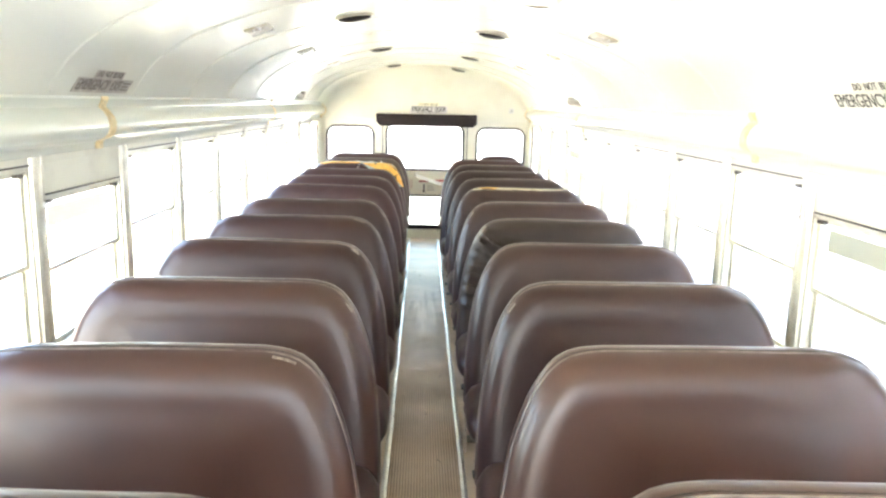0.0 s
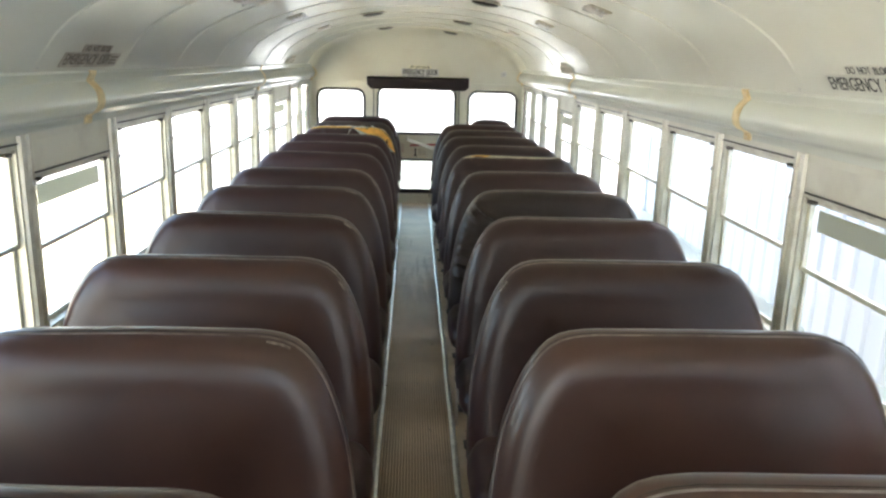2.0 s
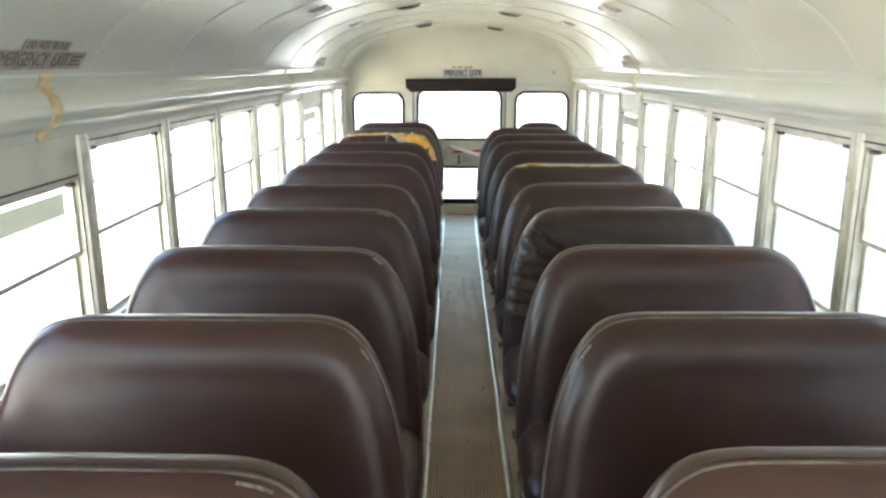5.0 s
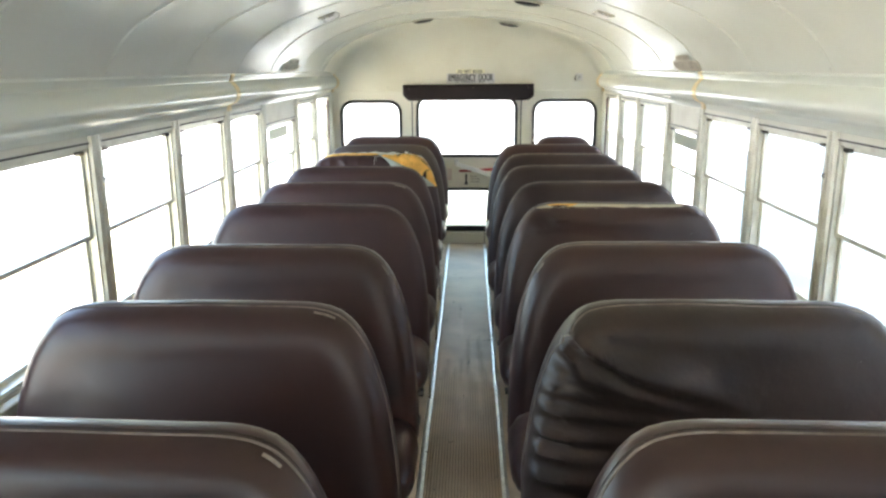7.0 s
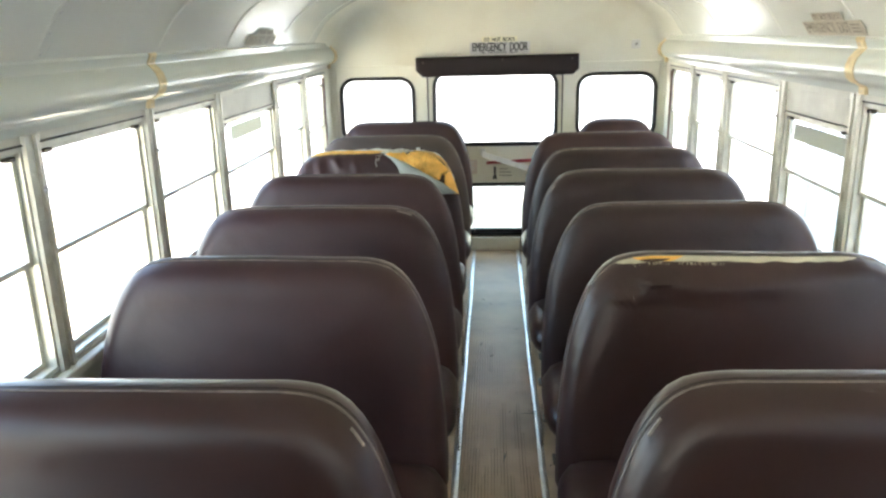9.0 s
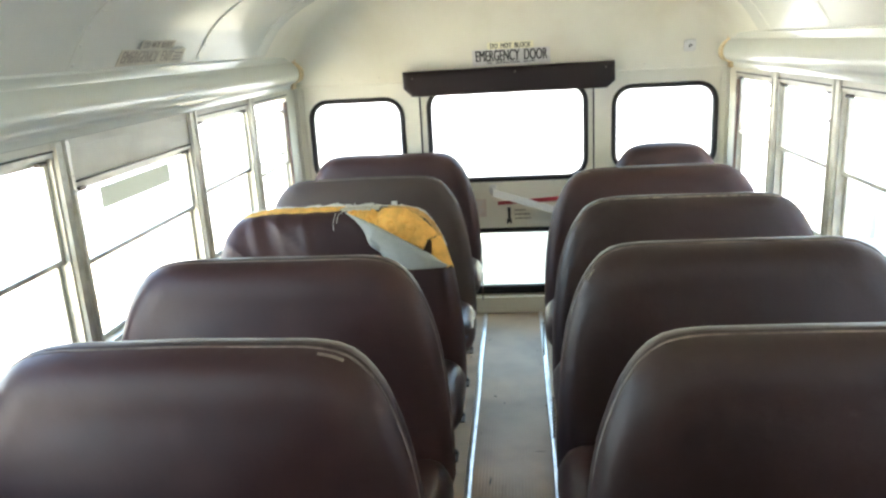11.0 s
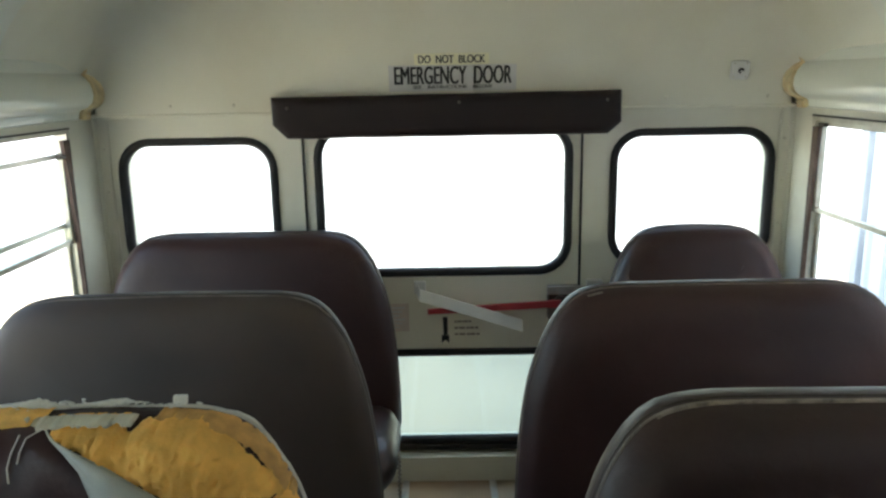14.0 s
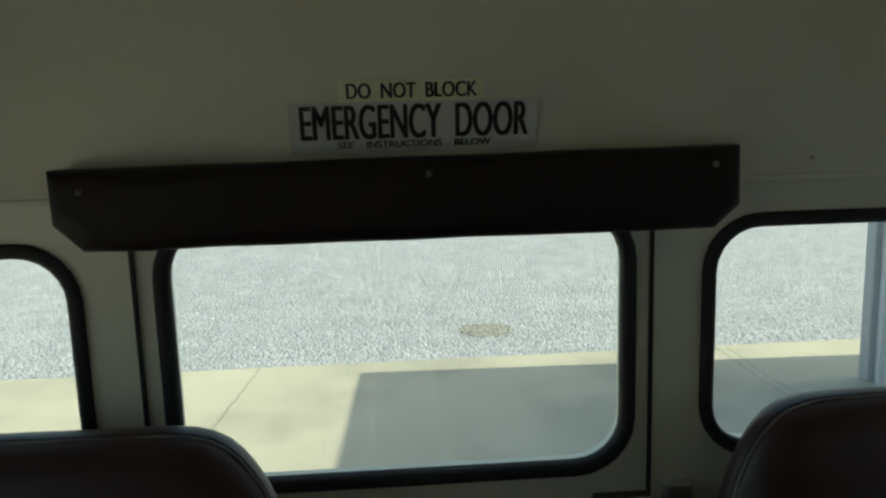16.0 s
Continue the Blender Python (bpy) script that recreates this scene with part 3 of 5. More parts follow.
            loft(bm, [[(s * -0.050, y - mid, z + dz) for y, z in ((7.232, 0.762), (7.388, 0.748))] + [(s * -0.050, y - mid, z + dz) for y, z in ((7.388, 0.757), (7.232, 0.772))] for dz in (0.0,)] + [[(s * -0.046, y - mid, z) for y, z in ((7.232, 0.762), (7.388, 0.748), (7.388, 0.757), (7.232, 0.772))]])
            part("grip", bm, FRESH_WHITE, release, "white grip edge")
        bm = bmesh.new()
        box(bm, *sorted((s * -0.0095, s * -0.0075)), -min(0.225, (b - a) / 2 - 0.05), min(0.225, (b - a) / 2 - 0.05), top - 0.105, top - 0.042)
        part("label_strip", bm, LABEL_BACK, up, "grey-green label strip stuck on the glass")
    return w


k = 0
for s, posts, exits in ((-1, POSTS_L, (2.84, 6.725)), (1, POSTS_R, (2.24, 6.18))):
    for y0, y1 in zip(posts, posts[1:]):
        k += 1
        side_window(k, s, y0, y1, y0 in exits, 0.055 if s < 0 and y1 == POSTS_L[-1] else 0.0)

# rounded ducts above the windows
DUCT = [(0.0, 1.462), (0.030, 1.478), (0.043, 1.475), (0.045, 1.468), (0.035, 1.447), (0.034, 1.441), (0.045, 1.431), (0.059, 1.413), (0.066, 1.393), (0.067, 1.374), (0.060, 1.354), (0.045, 1.340), (0.024, 1.332), (0.017, 1.324), (0.014, 1.306), (0.0, 1.303)]


def duct(name, s, joints):
    w = thing(name, (s * X_WALL, 0, 0), "rounded cream metal duct running above the windows", "duct", "side ducts")
    stops = [FRONT + 0.01] + joints + [CAP_END - 0.035]
    for y0, y1 in zip(stops, stops[1:]):
        bm = bmesh.new()
        loft(bm, [[(-s * d, y, z) for d, z in DUCT] for y in (y0 + 0.002, y1 - 0.002)], closed=True)
        part("cover", bm, ENAMEL_DUCT, w, "", True, 0.7)
    for y in joints + [CAP_END - 0.035]:
        bm = bmesh.new()
        g = 0.010 if y > 8 else 0.003
        band = [p for p in DUCT[1:-1]]
        outer = [(d + g, z) for d, z in band]
        loft(bm, [[(-s * d, yy, z) for d, z in outer + band[::-1]] for yy in (y - 0.027, y + 0.027)], closed=True)
        strap = part("joint_strap", bm, RUST, w, "ochre primed joint strap", True, 0.7)
        for d, z, tip in ((0.041, 1.458, 26), (0.019, 1.314, 8)):
            bm = bmesh.new()
            box(bm, *sorted((-s * (d + g + 0.001), -s * (d - 0.004))), y - 0.022, y + 0.022, z - 0.011, z + 0.011, 0.003)
            bmesh.ops.rotate(bm, verts=bm.verts, cent=(-s * d, y, z), matrix=Matrix.Rotation(radians(-s * tip), 3, "Y"))
            part("ear", bm, RUST, strap, "ochre screw ear")
            bm = bmesh.new()
            bmesh.ops.create_uvsphere(bm, u_segments=8, v_segments=5, radius=0.0035, matrix=Matrix.Translation((-s * (d + g), y, z)))
            part("screw", bm, ALU, strap)
    return w


duct("window_duct", -1, [3.245, 6.08])
duct("window_duct", 1, [3.245, 6.12])


# ---- rear wall and emergency door ----
def plate_with_holes(bm, x0, x1, z0, z1, holes, y0, y1):
    """A flat plate with rounded holes: (x0, x1, z0, z1, r) from side to side."""
    xs = sorted({x0, x1, *[h[0] for h in holes], *[h[1] for h in holes]})
    zs = sorted({z0, z1, *[h[2] for h in holes], *[h[3] for h in holes]})
    for a, b in zip(xs, xs[1:]):
        for c, d in zip(zs, zs[1:]):
            mx, mz = (a + b) / 2, (c + d) / 2
            if any(h[0] < mx < h[1] and h[2] < mz < h[3] for h in holes):
                continue
            for y in (y0, y1):
                bm.faces.new([bm.verts.new(p) for p in ((a, y, c), (b, y, c), (b, y, d), (a, y, d))])
    for h in holes:
        r = h[4]
        outline = rounded(h[0], h[1], h[2], h[3], r)
        loft(bm, [[(x, y, z) for x, z in outline] for y in (y0, y1)], caps=False)
        for i, (cx, cz) in enumerate(((h[1], h[2]), (h[1], h[3]), (h[0], h[3]), (h[0], h[2]))):
            arc = outline[i * 7:i * 7 + 7]
            for y in (y0, y1):
                c = bm.verts.new((cx, y, cz))
                vs = [bm.verts.new((x, y, z)) for x, z in arc]
                for p, q in zip(vs, vs[1:]):
                    bm.faces.new((c, p, q))
    bmesh.ops.remove_doubles(bm, verts=bm.verts, dist=0.0004)


DOOR_X0, DOOR_X1 = -0.463, 0.454
WIN_L = (-1.055, -0.572, 0.795, 1.212, 0.085)
WIN_R = (0.568, 1.070, 0.795, 1.218, 0.085)
GLASS_UP = (-0.410, 0.405, 0.772, 1.25, 0.090)
GLASS_LOW = (-0.38, 0.378, 0.150, 0.468, 0.06)
bm = bmesh.new()
for x0, x1, hole in ((-1.2, DOOR_X0 - 0.004, WIN_L), (DOOR_X1 + 0.004, 1.2, WIN_R)):
    plate_with_holes(bm, x0, x1, 0.0, 1.318, [hole], REAR, REAR + 0.05)
plate_with_holes(bm, DOOR_X0 - 0.004, DOOR_X1 + 0.004, 1.285, 1.318, [], REAR, REAR + 0.05)
box(bm, -1.2, 1.2, REAR + 0.004, REAR + 0.05, 1.318, 1.95)
wall_rear = tagged(part("wall_rear", bm, ENAMEL_REAR), "cream painted rear wall with rubber-set windows", "wall", kind="structure")
bm = bmesh.new()
box(bm, -1.13, 1.13, CAP_END - 0.004, REAR + 0.002, 1.303, 1.3135, 0.003)
part("seam_strip", bm, ENAMEL_REAR, wall_rear)
for x in (-0.86, -0.66, 0.70, 1.02):
    bm = bmesh.new()
    bmesh.ops.create_uvsphere(bm, u_segments=8, v_segments=5, radius=0.005, matrix=Matrix.Translation((x, CAP_END - 0.001, 1.338)))
    part("screw", bm, PANEL, wall_rear)


def gasket_window(parent, h, y, glazing):
    bm = bmesh.new()
    prof = [(0.021, -0.001), (0.021, -0.007), (0.015, -0.012), (0.003, -0.012), (-0.005, -0.006), (-0.006, 0.012)]
    rings = []
    for d, dy in prof:
        o = rounded(h[0] - d, h[1] + d, h[2] - d, h[3] + d, max(0.02, h[4] + d))
        rings.append([(x, y + dy, z) for x, z in o])
    loft(bm, rings, caps=False)
    g = part("gasket", bm, RUBBER, parent, "black rubber window gasket", True, 0.9)
    bm = bmesh.new()
    o = rounded(h[0] + 0.001, h[1] - 0.001, h[2] + 0.001, h[3] - 0.001, h[4])
    loft(bm, [[(x, y + dy, z) for x, z in o] for dy in (0.012, 0.017)])
    p = part("pane", bm, glazing, parent)
    p.visible_shadow = False


gasket_window(wall_rear, WIN_L, REAR, PANE_REAR)
gasket_window(wall_rear, WIN_R, REAR, PANE_REAR)

door = thing("door_1", (0, 0, 0), "cream emergency door with two rubber-set windows, closed", "door", kind="structure")
bm = bmesh.new()
plate_with_holes(bm, DOOR_X0, DOOR_X1, 0.006, 1.283, [GLASS_UP, GLASS_LOW], REAR + 0.004, REAR + 0.045)
part("door_panel", bm, ENAMEL_REAR, door)
gasket_window(door, GLASS_UP, REAR + 0.004, PANE_REAR)
gasket_window(door, GLASS_LOW, REAR + 0.004, PANE_LOW)
bm = bmesh.new()
box(bm, DOOR_X1 - 0.004, DOOR_X1 + 0.004, REAR - 0.004, REAR + 0.003, 0.02, 1.283, 0.002)
part("seal", bm, RUBBER, door, "black door seal")
bm = bmesh.new()
box(bm, DOOR_X0 - 0.005, DOOR_X0 + 0.003, REAR - 0.004, REAR + 0.003, 0.02, 1.283, 0.002)
part("seal", bm, RUBBER, door, "black door seal")
bm = bmesh.new()
box(bm, -0.40, 0.40, REAR - 0.012, REAR + 0.003, 0.108, 0.131, 0.003)
part("bottom_rail", bm, RUBBER, door, "black rubber rail under the glass")
bm = bmesh.new()
box(bm, DOOR_X0 + 0.012, DOOR_X1 - 0.012, REAR - 0.040, REAR + 0.003, 0.0005, 0.098, 0.004)
part("kick_plate", bm, ENAMEL_REAR, door, "cream kick plate at the foot of the door")
# red release handle, its catch and the pale guard strip across it
bm = bmesh.new()
y = REAR - 0.05
loft(bm, [[(x, y + dy, z + dz) for dy, dz in ((-0.006, -h), (0.006, -h), (0.006, h), (-0.006, h))] for x, z, h in ((-0.064, 0.640, 0.008), (0.06, 0.646, 0.010), (0.22, 0.654, 0.011), (0.385, 0.662, 0.012))])
handle = part("release_handle", bm, RED, door, "red release handle")
bm = bmesh.new()
bmesh.ops.create_cone(bm, segments=14, radius1=0.022, radius2=0.022, depth=0.04, cap_ends=True, matrix=Matrix.Translation((0.385, REAR - 0.026, 0.664)) @ Matrix.Rotation(radians(90), 4, "X"))
part("pivot", bm, DARK_STEEL, handle)
bm = bmesh.new()
box(bm, 0.345, 0.452, REAR - 0.035, REAR + 0.001, 0.600, 0.715, 0.004)
catch = part("lock_case", bm, GREY_STEEL, door, "grimy grey lock case")
bm = bmesh.new()
box(bm, 0.34, 0.45, REAR - 0.042, REAR - 0.036, 0.690, 0.720, 0.002)
part("cover_plate", bm, STEEL, catch)
bm = bmesh.new()
box(bm, 0.478, 0.53, REAR - 0.03, REAR - 0.002, 0.635, 0.735, 0.004)
keeper = tagged(part("latch_keeper", bm, STEEL), "scuffed steel latch keeper on the door frame", "latch")
bm = bmesh.new()
prof = ((-0.008, -0.0185), (-0.003, -0.0185), (0.011, 0.0185), (0.006, 0.0185))
loft(bm, [[(x, yy + dy, z + dz) for dy, dz in prof] for x, yy, z in ((-0.10, REAR - 0.003, 0.703), (-0.090, REAR - 0.060, 0.701), (0.080, REAR - 0.068, 0.648), (0.255, REAR - 0.072, 0.592))])
part("guard_strip", bm, WHITE, door, "pale bent guard strip")
bm = bmesh.new()
box(bm, -0.11, -0.07, REAR - 0.008, REAR + 0.003, 0.69, 0.735, 0.003)
part("bracket", bm, WHITE, door)
notice = thing("door_notice", (-0.004, REAR + 0.002, 0.560), "black arrow and faded instructions printed on the door", "notice")
bm = bmesh.new()
for pts in ([(-0.008, 0.045), (-0.006, -0.02), (0.008, -0.02), (0.008, 0.045)], [(-0.013, -0.0205), (-0.013, -0.05), (0.0, -0.038), (0.013, -0.05), (0.013, -0.0205)]):
    f = [bm.verts.new((x - 0.002, -0.003, z)) for x, z in pts]
    bm.faces.new(f)
part("arrow", bm, BLACK, notice, "black down arrow")
for z, w in ((0.028, 0.06), (0.005, 0.085), (-0.018, 0.09)):
    bm = bmesh.new()
    a = 0.03
    for q in (0.9, 1.5, 0.6, 1.2, 0.8):
        box(bm, a, a + w / 5 * q * 0.8, -0.0035, -0.0025, z - 0.0035, z + 0.0035)
        a += w / 5 * q
    part("text_bar", bm, FADED_PRINT, notice)
bm = bmesh.new()
box(bm, -0.235, -0.13, REAR, REAR + 0.003, 0.555, 0.655)
plate = tagged(part("worn_notice", bm, STICKER_PINK), "faded pinkish notice on the door", "notice")
for q in range(6):
    bm = bmesh.new()
    z = 0.64 - q * 0.014
    box(bm, -0.225, -0.145 - 0.01 * (q % 3), REAR - 0.0012, REAR - 0.0006, z - 0.003, z + 0.003)
    part("text_bar", bm, STICKER, plate)

# padded bumper over the door
pad = thing("door_header_pad", (0.008, CAP_END - 0.008, 1.300), "dark brown vinyl bumper pad above the emergency door", "pad")
bm = bmesh.new()
front = [(-0.537, 0.060), (0.538, 0.066), (0.540, -0.030), (0.500, -0.066), (-0.492, -0.066), (-0.535, -0.024)]


def shrink(pts, d):
    cx, cz = 0.0, 0.0
    return [(x - math.copysign(d, x), z - math.copysign(min(d, abs(z)), z)) for x, z in pts]


def dense_loop(pts, n=10):
    out = []
    for (x0, z0), (x1, z1) in zip(pts, pts[1:] + pts[:1]):
        out += [(x0 + (x1 - x0) * k / n, z0 + (z1 - z0) * k / n) for k in range(n)]
    return out


rings = []
for d, dy in ((0.012, 0.004), (0.0, -0.004), (0.0, -0.052), (0.004, -0.062), (0.014, -0.068), (0.03, -0.069)):
    rings.append([(x, dy + 0.004 * noise.noise((x * 6, z * 8, 1.0)), z + 0.003 * noise.noise((x * 9, z * 4, 5.0))) for x, z in dense_loop(shrink(front, d))])
loft(bm, rings)
part("cover", bm, PAD_VINYL, pad, "", True, 0.7)
for x, z in ((-0.485, 0.028), (0.04, 0.038), (0.492, 0.038)):
    bm = bmesh.new()
    bmesh.ops.create_uvsphere(bm, u_segments=10, v_segments=6, radius=0.0055, matrix=Matrix.Translation((x, -0.070, z)) @ Matrix.Diagonal((1, 0.5, 1, 1)))
    part("screw", bm, GREY_STEEL, pad)

# signs over the door
sign = thing("door_sign", (0.030, cap_y(1.410) - 0.006, 1.410), "grey and yellowed stickers reading EMERGENCY DOOR", "sign")
sign.rotation_euler = (radians(12), 0, 0)
bm = bmesh.new()
box(bm, -0.198, 0.198, -0.0015, 0.0, -0.0405, 0.0405)
part("sticker", bm, STICKER, sign, "grey sticker")
bm = bmesh.new()
box(bm, -0.118, 0.113, -0.0015, 0.0, 0.0412, 0.0755)
part("sticker", bm, STICKER_PALE, sign, "yellowed sticker")
writing(sign, "EMERGENCY  DOOR", 0.079, (0, 0.0065), BLACK, 0.362, bold=0.0016)
writing(sign, "DO  NOT  BLOCK", 0.034, (-0.003, 0.0575), BLACK, 0.205, bold=0.0008)
writing(sign, "SEE    INSTRUCTIONS    BELOW", 0.0155, (0, -0.027), BLACK, 0.245, bold=0.0005)

fixture = thing("wall_plate", (0.915, 8.843, 1.419), "small white square plate with a dark hook", "plate")
fixture.rotation_euler = (radians(12), 0, 0)
bm = bmesh.new()
loft(bm, [[(x, y, z) for x, z in rounded(-r, r, -r, r, 0.009)] for r, y in ((0.029, 0.002), (0.029, -0.003), (0.027, -0.005))])
part("plate", bm, WHITE, fixture)
bm = bmesh.new()
tube(bm, [(0.002 + 0.006 * math.cos(a), -0.008, -0.001 + 0.006 * math.sin(a)) for a in [q * 0.5 for q in range(10)]], 0.003, 6)
part("hook", bm, DARK_STEEL, fixture)
for x in (-0.019, 0.019):
    for z in (-0.021, 0.021):
        bm = bmesh.new()
        bmesh.ops.create_uvsphere(bm, u_segments=8, v_segments=5, radius=0.003, matrix=Matrix.Translation((x, -0.005, z)))
        part("screw", bm, ALU, fixture)


def exit_sign(s, y, mat, ink):
    """Stickers on the slope of the roof above an exit window."""
    pitch = 33
    sg = thing("exit_sign", Matrix.Translation((s * 1.0585, y, 1.523 if y < 4 else 1.515)) @ Matrix.Rotation(radians(-90 if s > 0 else 90), 4, "Z") @ Matrix.Rotation(radians(pitch), 4, "X"),
               "faded stickers reading EMERGENCY EXIT on the roof slope", "sign", "exit signs")
    bm = bmesh.new()
    box(bm, -0.215, 0.215, -0.0015, 0.0, -0.042, 0.010)
    part("sticker", bm, mat, sg)
    bm = bmesh.new()
    box(bm, -0.11, 0.11, -0.0015, 0.0, 0.012, 0.040)
    part("sticker", bm, mat, sg)
    writing(sg, "EMERGENCY  EXIT", 0.054, (-0.036, -0.015), ink, 0.33)
    for q, z in enumerate((-0.003, -0.015, -0.027)):
        bm = bmesh.new()
        box(bm, 0.140, 0.200 - 0.008 * (q % 2), -0.003, -0.002, z - 0.003, z + 0.003)
        part("text_bar", bm, ink, sg)
    writing(sg, "DO  NOT  BLOCK", 0.028, (0, 0.026), ink, 0.19)


exit_sign(-1, 3.192, STICKER_BROWN, GREY_PRINT)
exit_sign(-1, 7.19, STICKER_FADED, FAINT_PRINT)
exit_sign(1, 2.468, STICKER_WHITE, BLACK)
exit_sign(1, 6.27, STICKER_TAN, FAINT_PRINT)


def ceiling_lamp(x, y, z):
    sl = -math.copysign(9, x)
    lamp = thing("ceiling_lamp", Matrix.Translation((x, y, z)) @ Matrix.Rotation(radians(-sl), 4, "Y"), "round dome lamp, unlit, with a dark lens", "ceiling lamp", "dome lamps")
    bm = bmesh.new()
    rings = [[(r * math.cos(a), r * math.sin(a), zz) for a in [q * math.tau / 28 for q in range(28)]] for r, zz in ((0.086, 0.004), (0.086, -0.001), (0.081, -0.0035), (0.074, -0.0035), (0.070, -0.001))]
    loft(bm, rings)
    part("rim", bm, ALU, lamp, "metal rim", True)
    bm = bmesh.new()
    rings = [[(r * math.cos(a), r * math.sin(a), zz) for a in [q * math.tau / 28 for q in range(28)]] for r, zz in ((0.072, -0.002), (0.068, -0.0085), (0.048, -0.014), (0.018, -0.0165))]
    loft(bm, rings)
    part("lens", bm, LAMP_DARK, lamp, "dark lens", True)


for x, y in ((0.330, 3.37), (0.320, 4.72), (0.330, 6.735), (0.322, 8.52), (-0.332, 4.04), (-0.322, 6.0), (-0.316, 8.235)):
    ceiling_lamp(x, y, 1.834 if y < 8.3 else 1.818)


def roof_lamp(s, y):
    """A small oblong roof lamp: shallow tray, pale lens, bright front lip and two clips."""
    lamp = thing("roof_lamp", Matrix.Translation((s * 0.70, y, 1.757)) @ Matrix.Rotation(radians(s * 20), 4, "Y"), "small oblong roof lamp with a pale grey lens, unlit", "lamp", "small roof lamps")
    bm = bmesh.new()
    loft(bm, [[(x, yy, z) for x, yy in rounded(-0.048 + d, 0.048 - d, -0.072 + d, 0.072 - d, 0.010)] for d, z in ((0.0, 0.004), (0.0, -0.003), (0.004, -0.006), (0.009, -0.006))])
    part("tray", bm, ALU, lamp, "thin metal tray", True)
    bm = bmesh.new()
    loft(bm, [[(x, yy, z) for x, yy in rounded(-0.039 + d, 0.039 - d, -0.063 + d, 0.063 - d, 0.008)] for d, z in ((0.0, -0.0045), (0.003, -0.010), (0.012, -0.0125), (0.03, -0.013))])
    part("lens", bm, LENS_PALE, lamp, "pale grey lens", True)
    bm = bmesh.new()
    box(bm, -0.046, 0.046, 0.066, 0.073, -0.012, -0.002, 0.002)
    part("lip", bm, STEEL, lamp, "bright metal lip")
    for x in (-0.013, 0.013):
        bm = bmesh.new()
        box(bm, x - 0.004, x + 0.004, -0.070, -0.056, -0.0155, -0.005, 0.002)
        part("clip", bm, STEEL, lamp, "bright clip")


for y in (2.36, 3.84, 5.11, 6.50):
    for s in (-1, 1):
        roof_lamp(s, y)

# roof hatch
hatch = thing("roof_hatch", (0, 2.87, 1.843), "square cream roof escape hatch, closed", "hatch")
bm = bmesh.new()
for x0, x1, y0, y1 in ((-0.44, 0.44, -0.43, -0.395), (-0.44, 0.44, 0.395, 0.43), (-0.44, -0.405, -0.395, 0.395), (0.405, 0.44, -0.395, 0.395)):
    box(bm, x0, x1, y0, y1, -0.035, 0.012, 0.004)
part("hatch_frame", bm, ENAMEL, hatch)
bm = bmesh.new()
box(bm, -0.404, 0.404, -0.394, 0.394, -0.012, 0.004)
part("hatch_panel", bm, ENAMEL, hatch)

for s in (-1, 1):
    bm = bmesh.new()
    prof = [(0.0, 0.0), (-0.030, 0.0), (-0.030, -0.004), (-0.006, -0.006), (-0.004, -0.030), (0.0, -0.030)]
    loft(bm, [[(s * (1.134 + dx), REAR - 0.001 + dy, z) for dx, dy in prof] for z in (0.01, 1.30)])
    corner = tagged(part("corner_trim", bm, ENAMEL_REAR), "cream painted angle in the rear corner", "trim", kind="structure")
    for z in (0.78, 0.92, 1.06, 1.20):
        bm = bmesh.new()
        bmesh.ops.create_uvsphere(bm, u_segments=8, v_segments=5, radius=0.005, matrix=Matrix.Translation((s * 1.116, REAR - 0.006, z)))
        part("screw", bm, PANEL, corner)
    bm = bmesh.new()
    tube(bm, [(s * (1.098 + 0.006 * noise.noise((z * 5, s, 2))), REAR - 0.008, z) for z in [0.72 + 0.03 * q for q in range(20)]], 0.0045, 6)
    tagged(part("cable", bm, PANEL), "thin painted cable running down the rear corner", "cable")

# front of the coach, behind the camera
bm = bmesh.new()
plate_with_holes(bm, -1.2, 1.2, 0.0, 1.95, [(-1.08, 1.08, 0.50, 1.70, 0.1)], FRONT - 0.05, FRONT)
tagged(part("wall_front", bm, ENAMEL_REAR), "cream front bulkhead with a windscreen opening", "wall", kind="structure")


# ---- seats ----
HALF = 0.478
SIDE = [(0.300, -0.030), (0.304, -0.004), (0.320, 0.007), (0.43, 0.007), (0.52, 0.002), (0.60, -0.007), (0.66, -0.016), (0.71, -0.026), (0.755, -0.040), (0.80, -0.057), (0.835, -0.074), (0.87, -0.098),
        (0.895, -0.123), (0.911, -0.151), (0.920, -0.187), (0.924, -0.230)]


def back_outline(half):
    """The backrest's outline (x, z): straight foot, tapering sides, well-rounded shoulders; sides lose width as they rise."""
    right = [(half + d, z) for z, d in SIDE]
    return right + [(0.0, 0.9255)] + [(-x, z) for x, z in reversed(right)] + [(0.0, 0.300)]


def even(pts, n):
    """The closed line through pts as n even points."""
    pts = [Vector((x, z)) for x, z in pts]
    loop = pts + pts[:1]
    acc = [0.0]
    for a, b in zip(loop, loop[1:]):
        acc.append(acc[-1] + (b - a).length)
    out, j = [], 0
    for k in range(n):
        want = acc[-1] * k / n
        while acc[j + 1] < want:
            j += 1
        out.append(loop[j].lerp(loop[j + 1], (want - acc[j]) / max(1e-9, acc[j + 1] - acc[j])))
    return out


SECTION = [(0.16, 0.050), (0.06, 0.050), (0.018, 0.046), (0.004, 0.034), (0.0, 0.018), (-0.002, 0.0)]
SECTION += [(0.0, -0.012), (0.0015, -0.024), (0.005, -0.036), (0.010, -0.046), (0.017, -0.055), (0.025, -0.062), (0.034, -0.067), (0.044, -0.0705), (0.056, -0.073), (0.070, -0.0748), (0.085, -0.0757), (0.100, -0.0761), (0.112, -0.0763)]
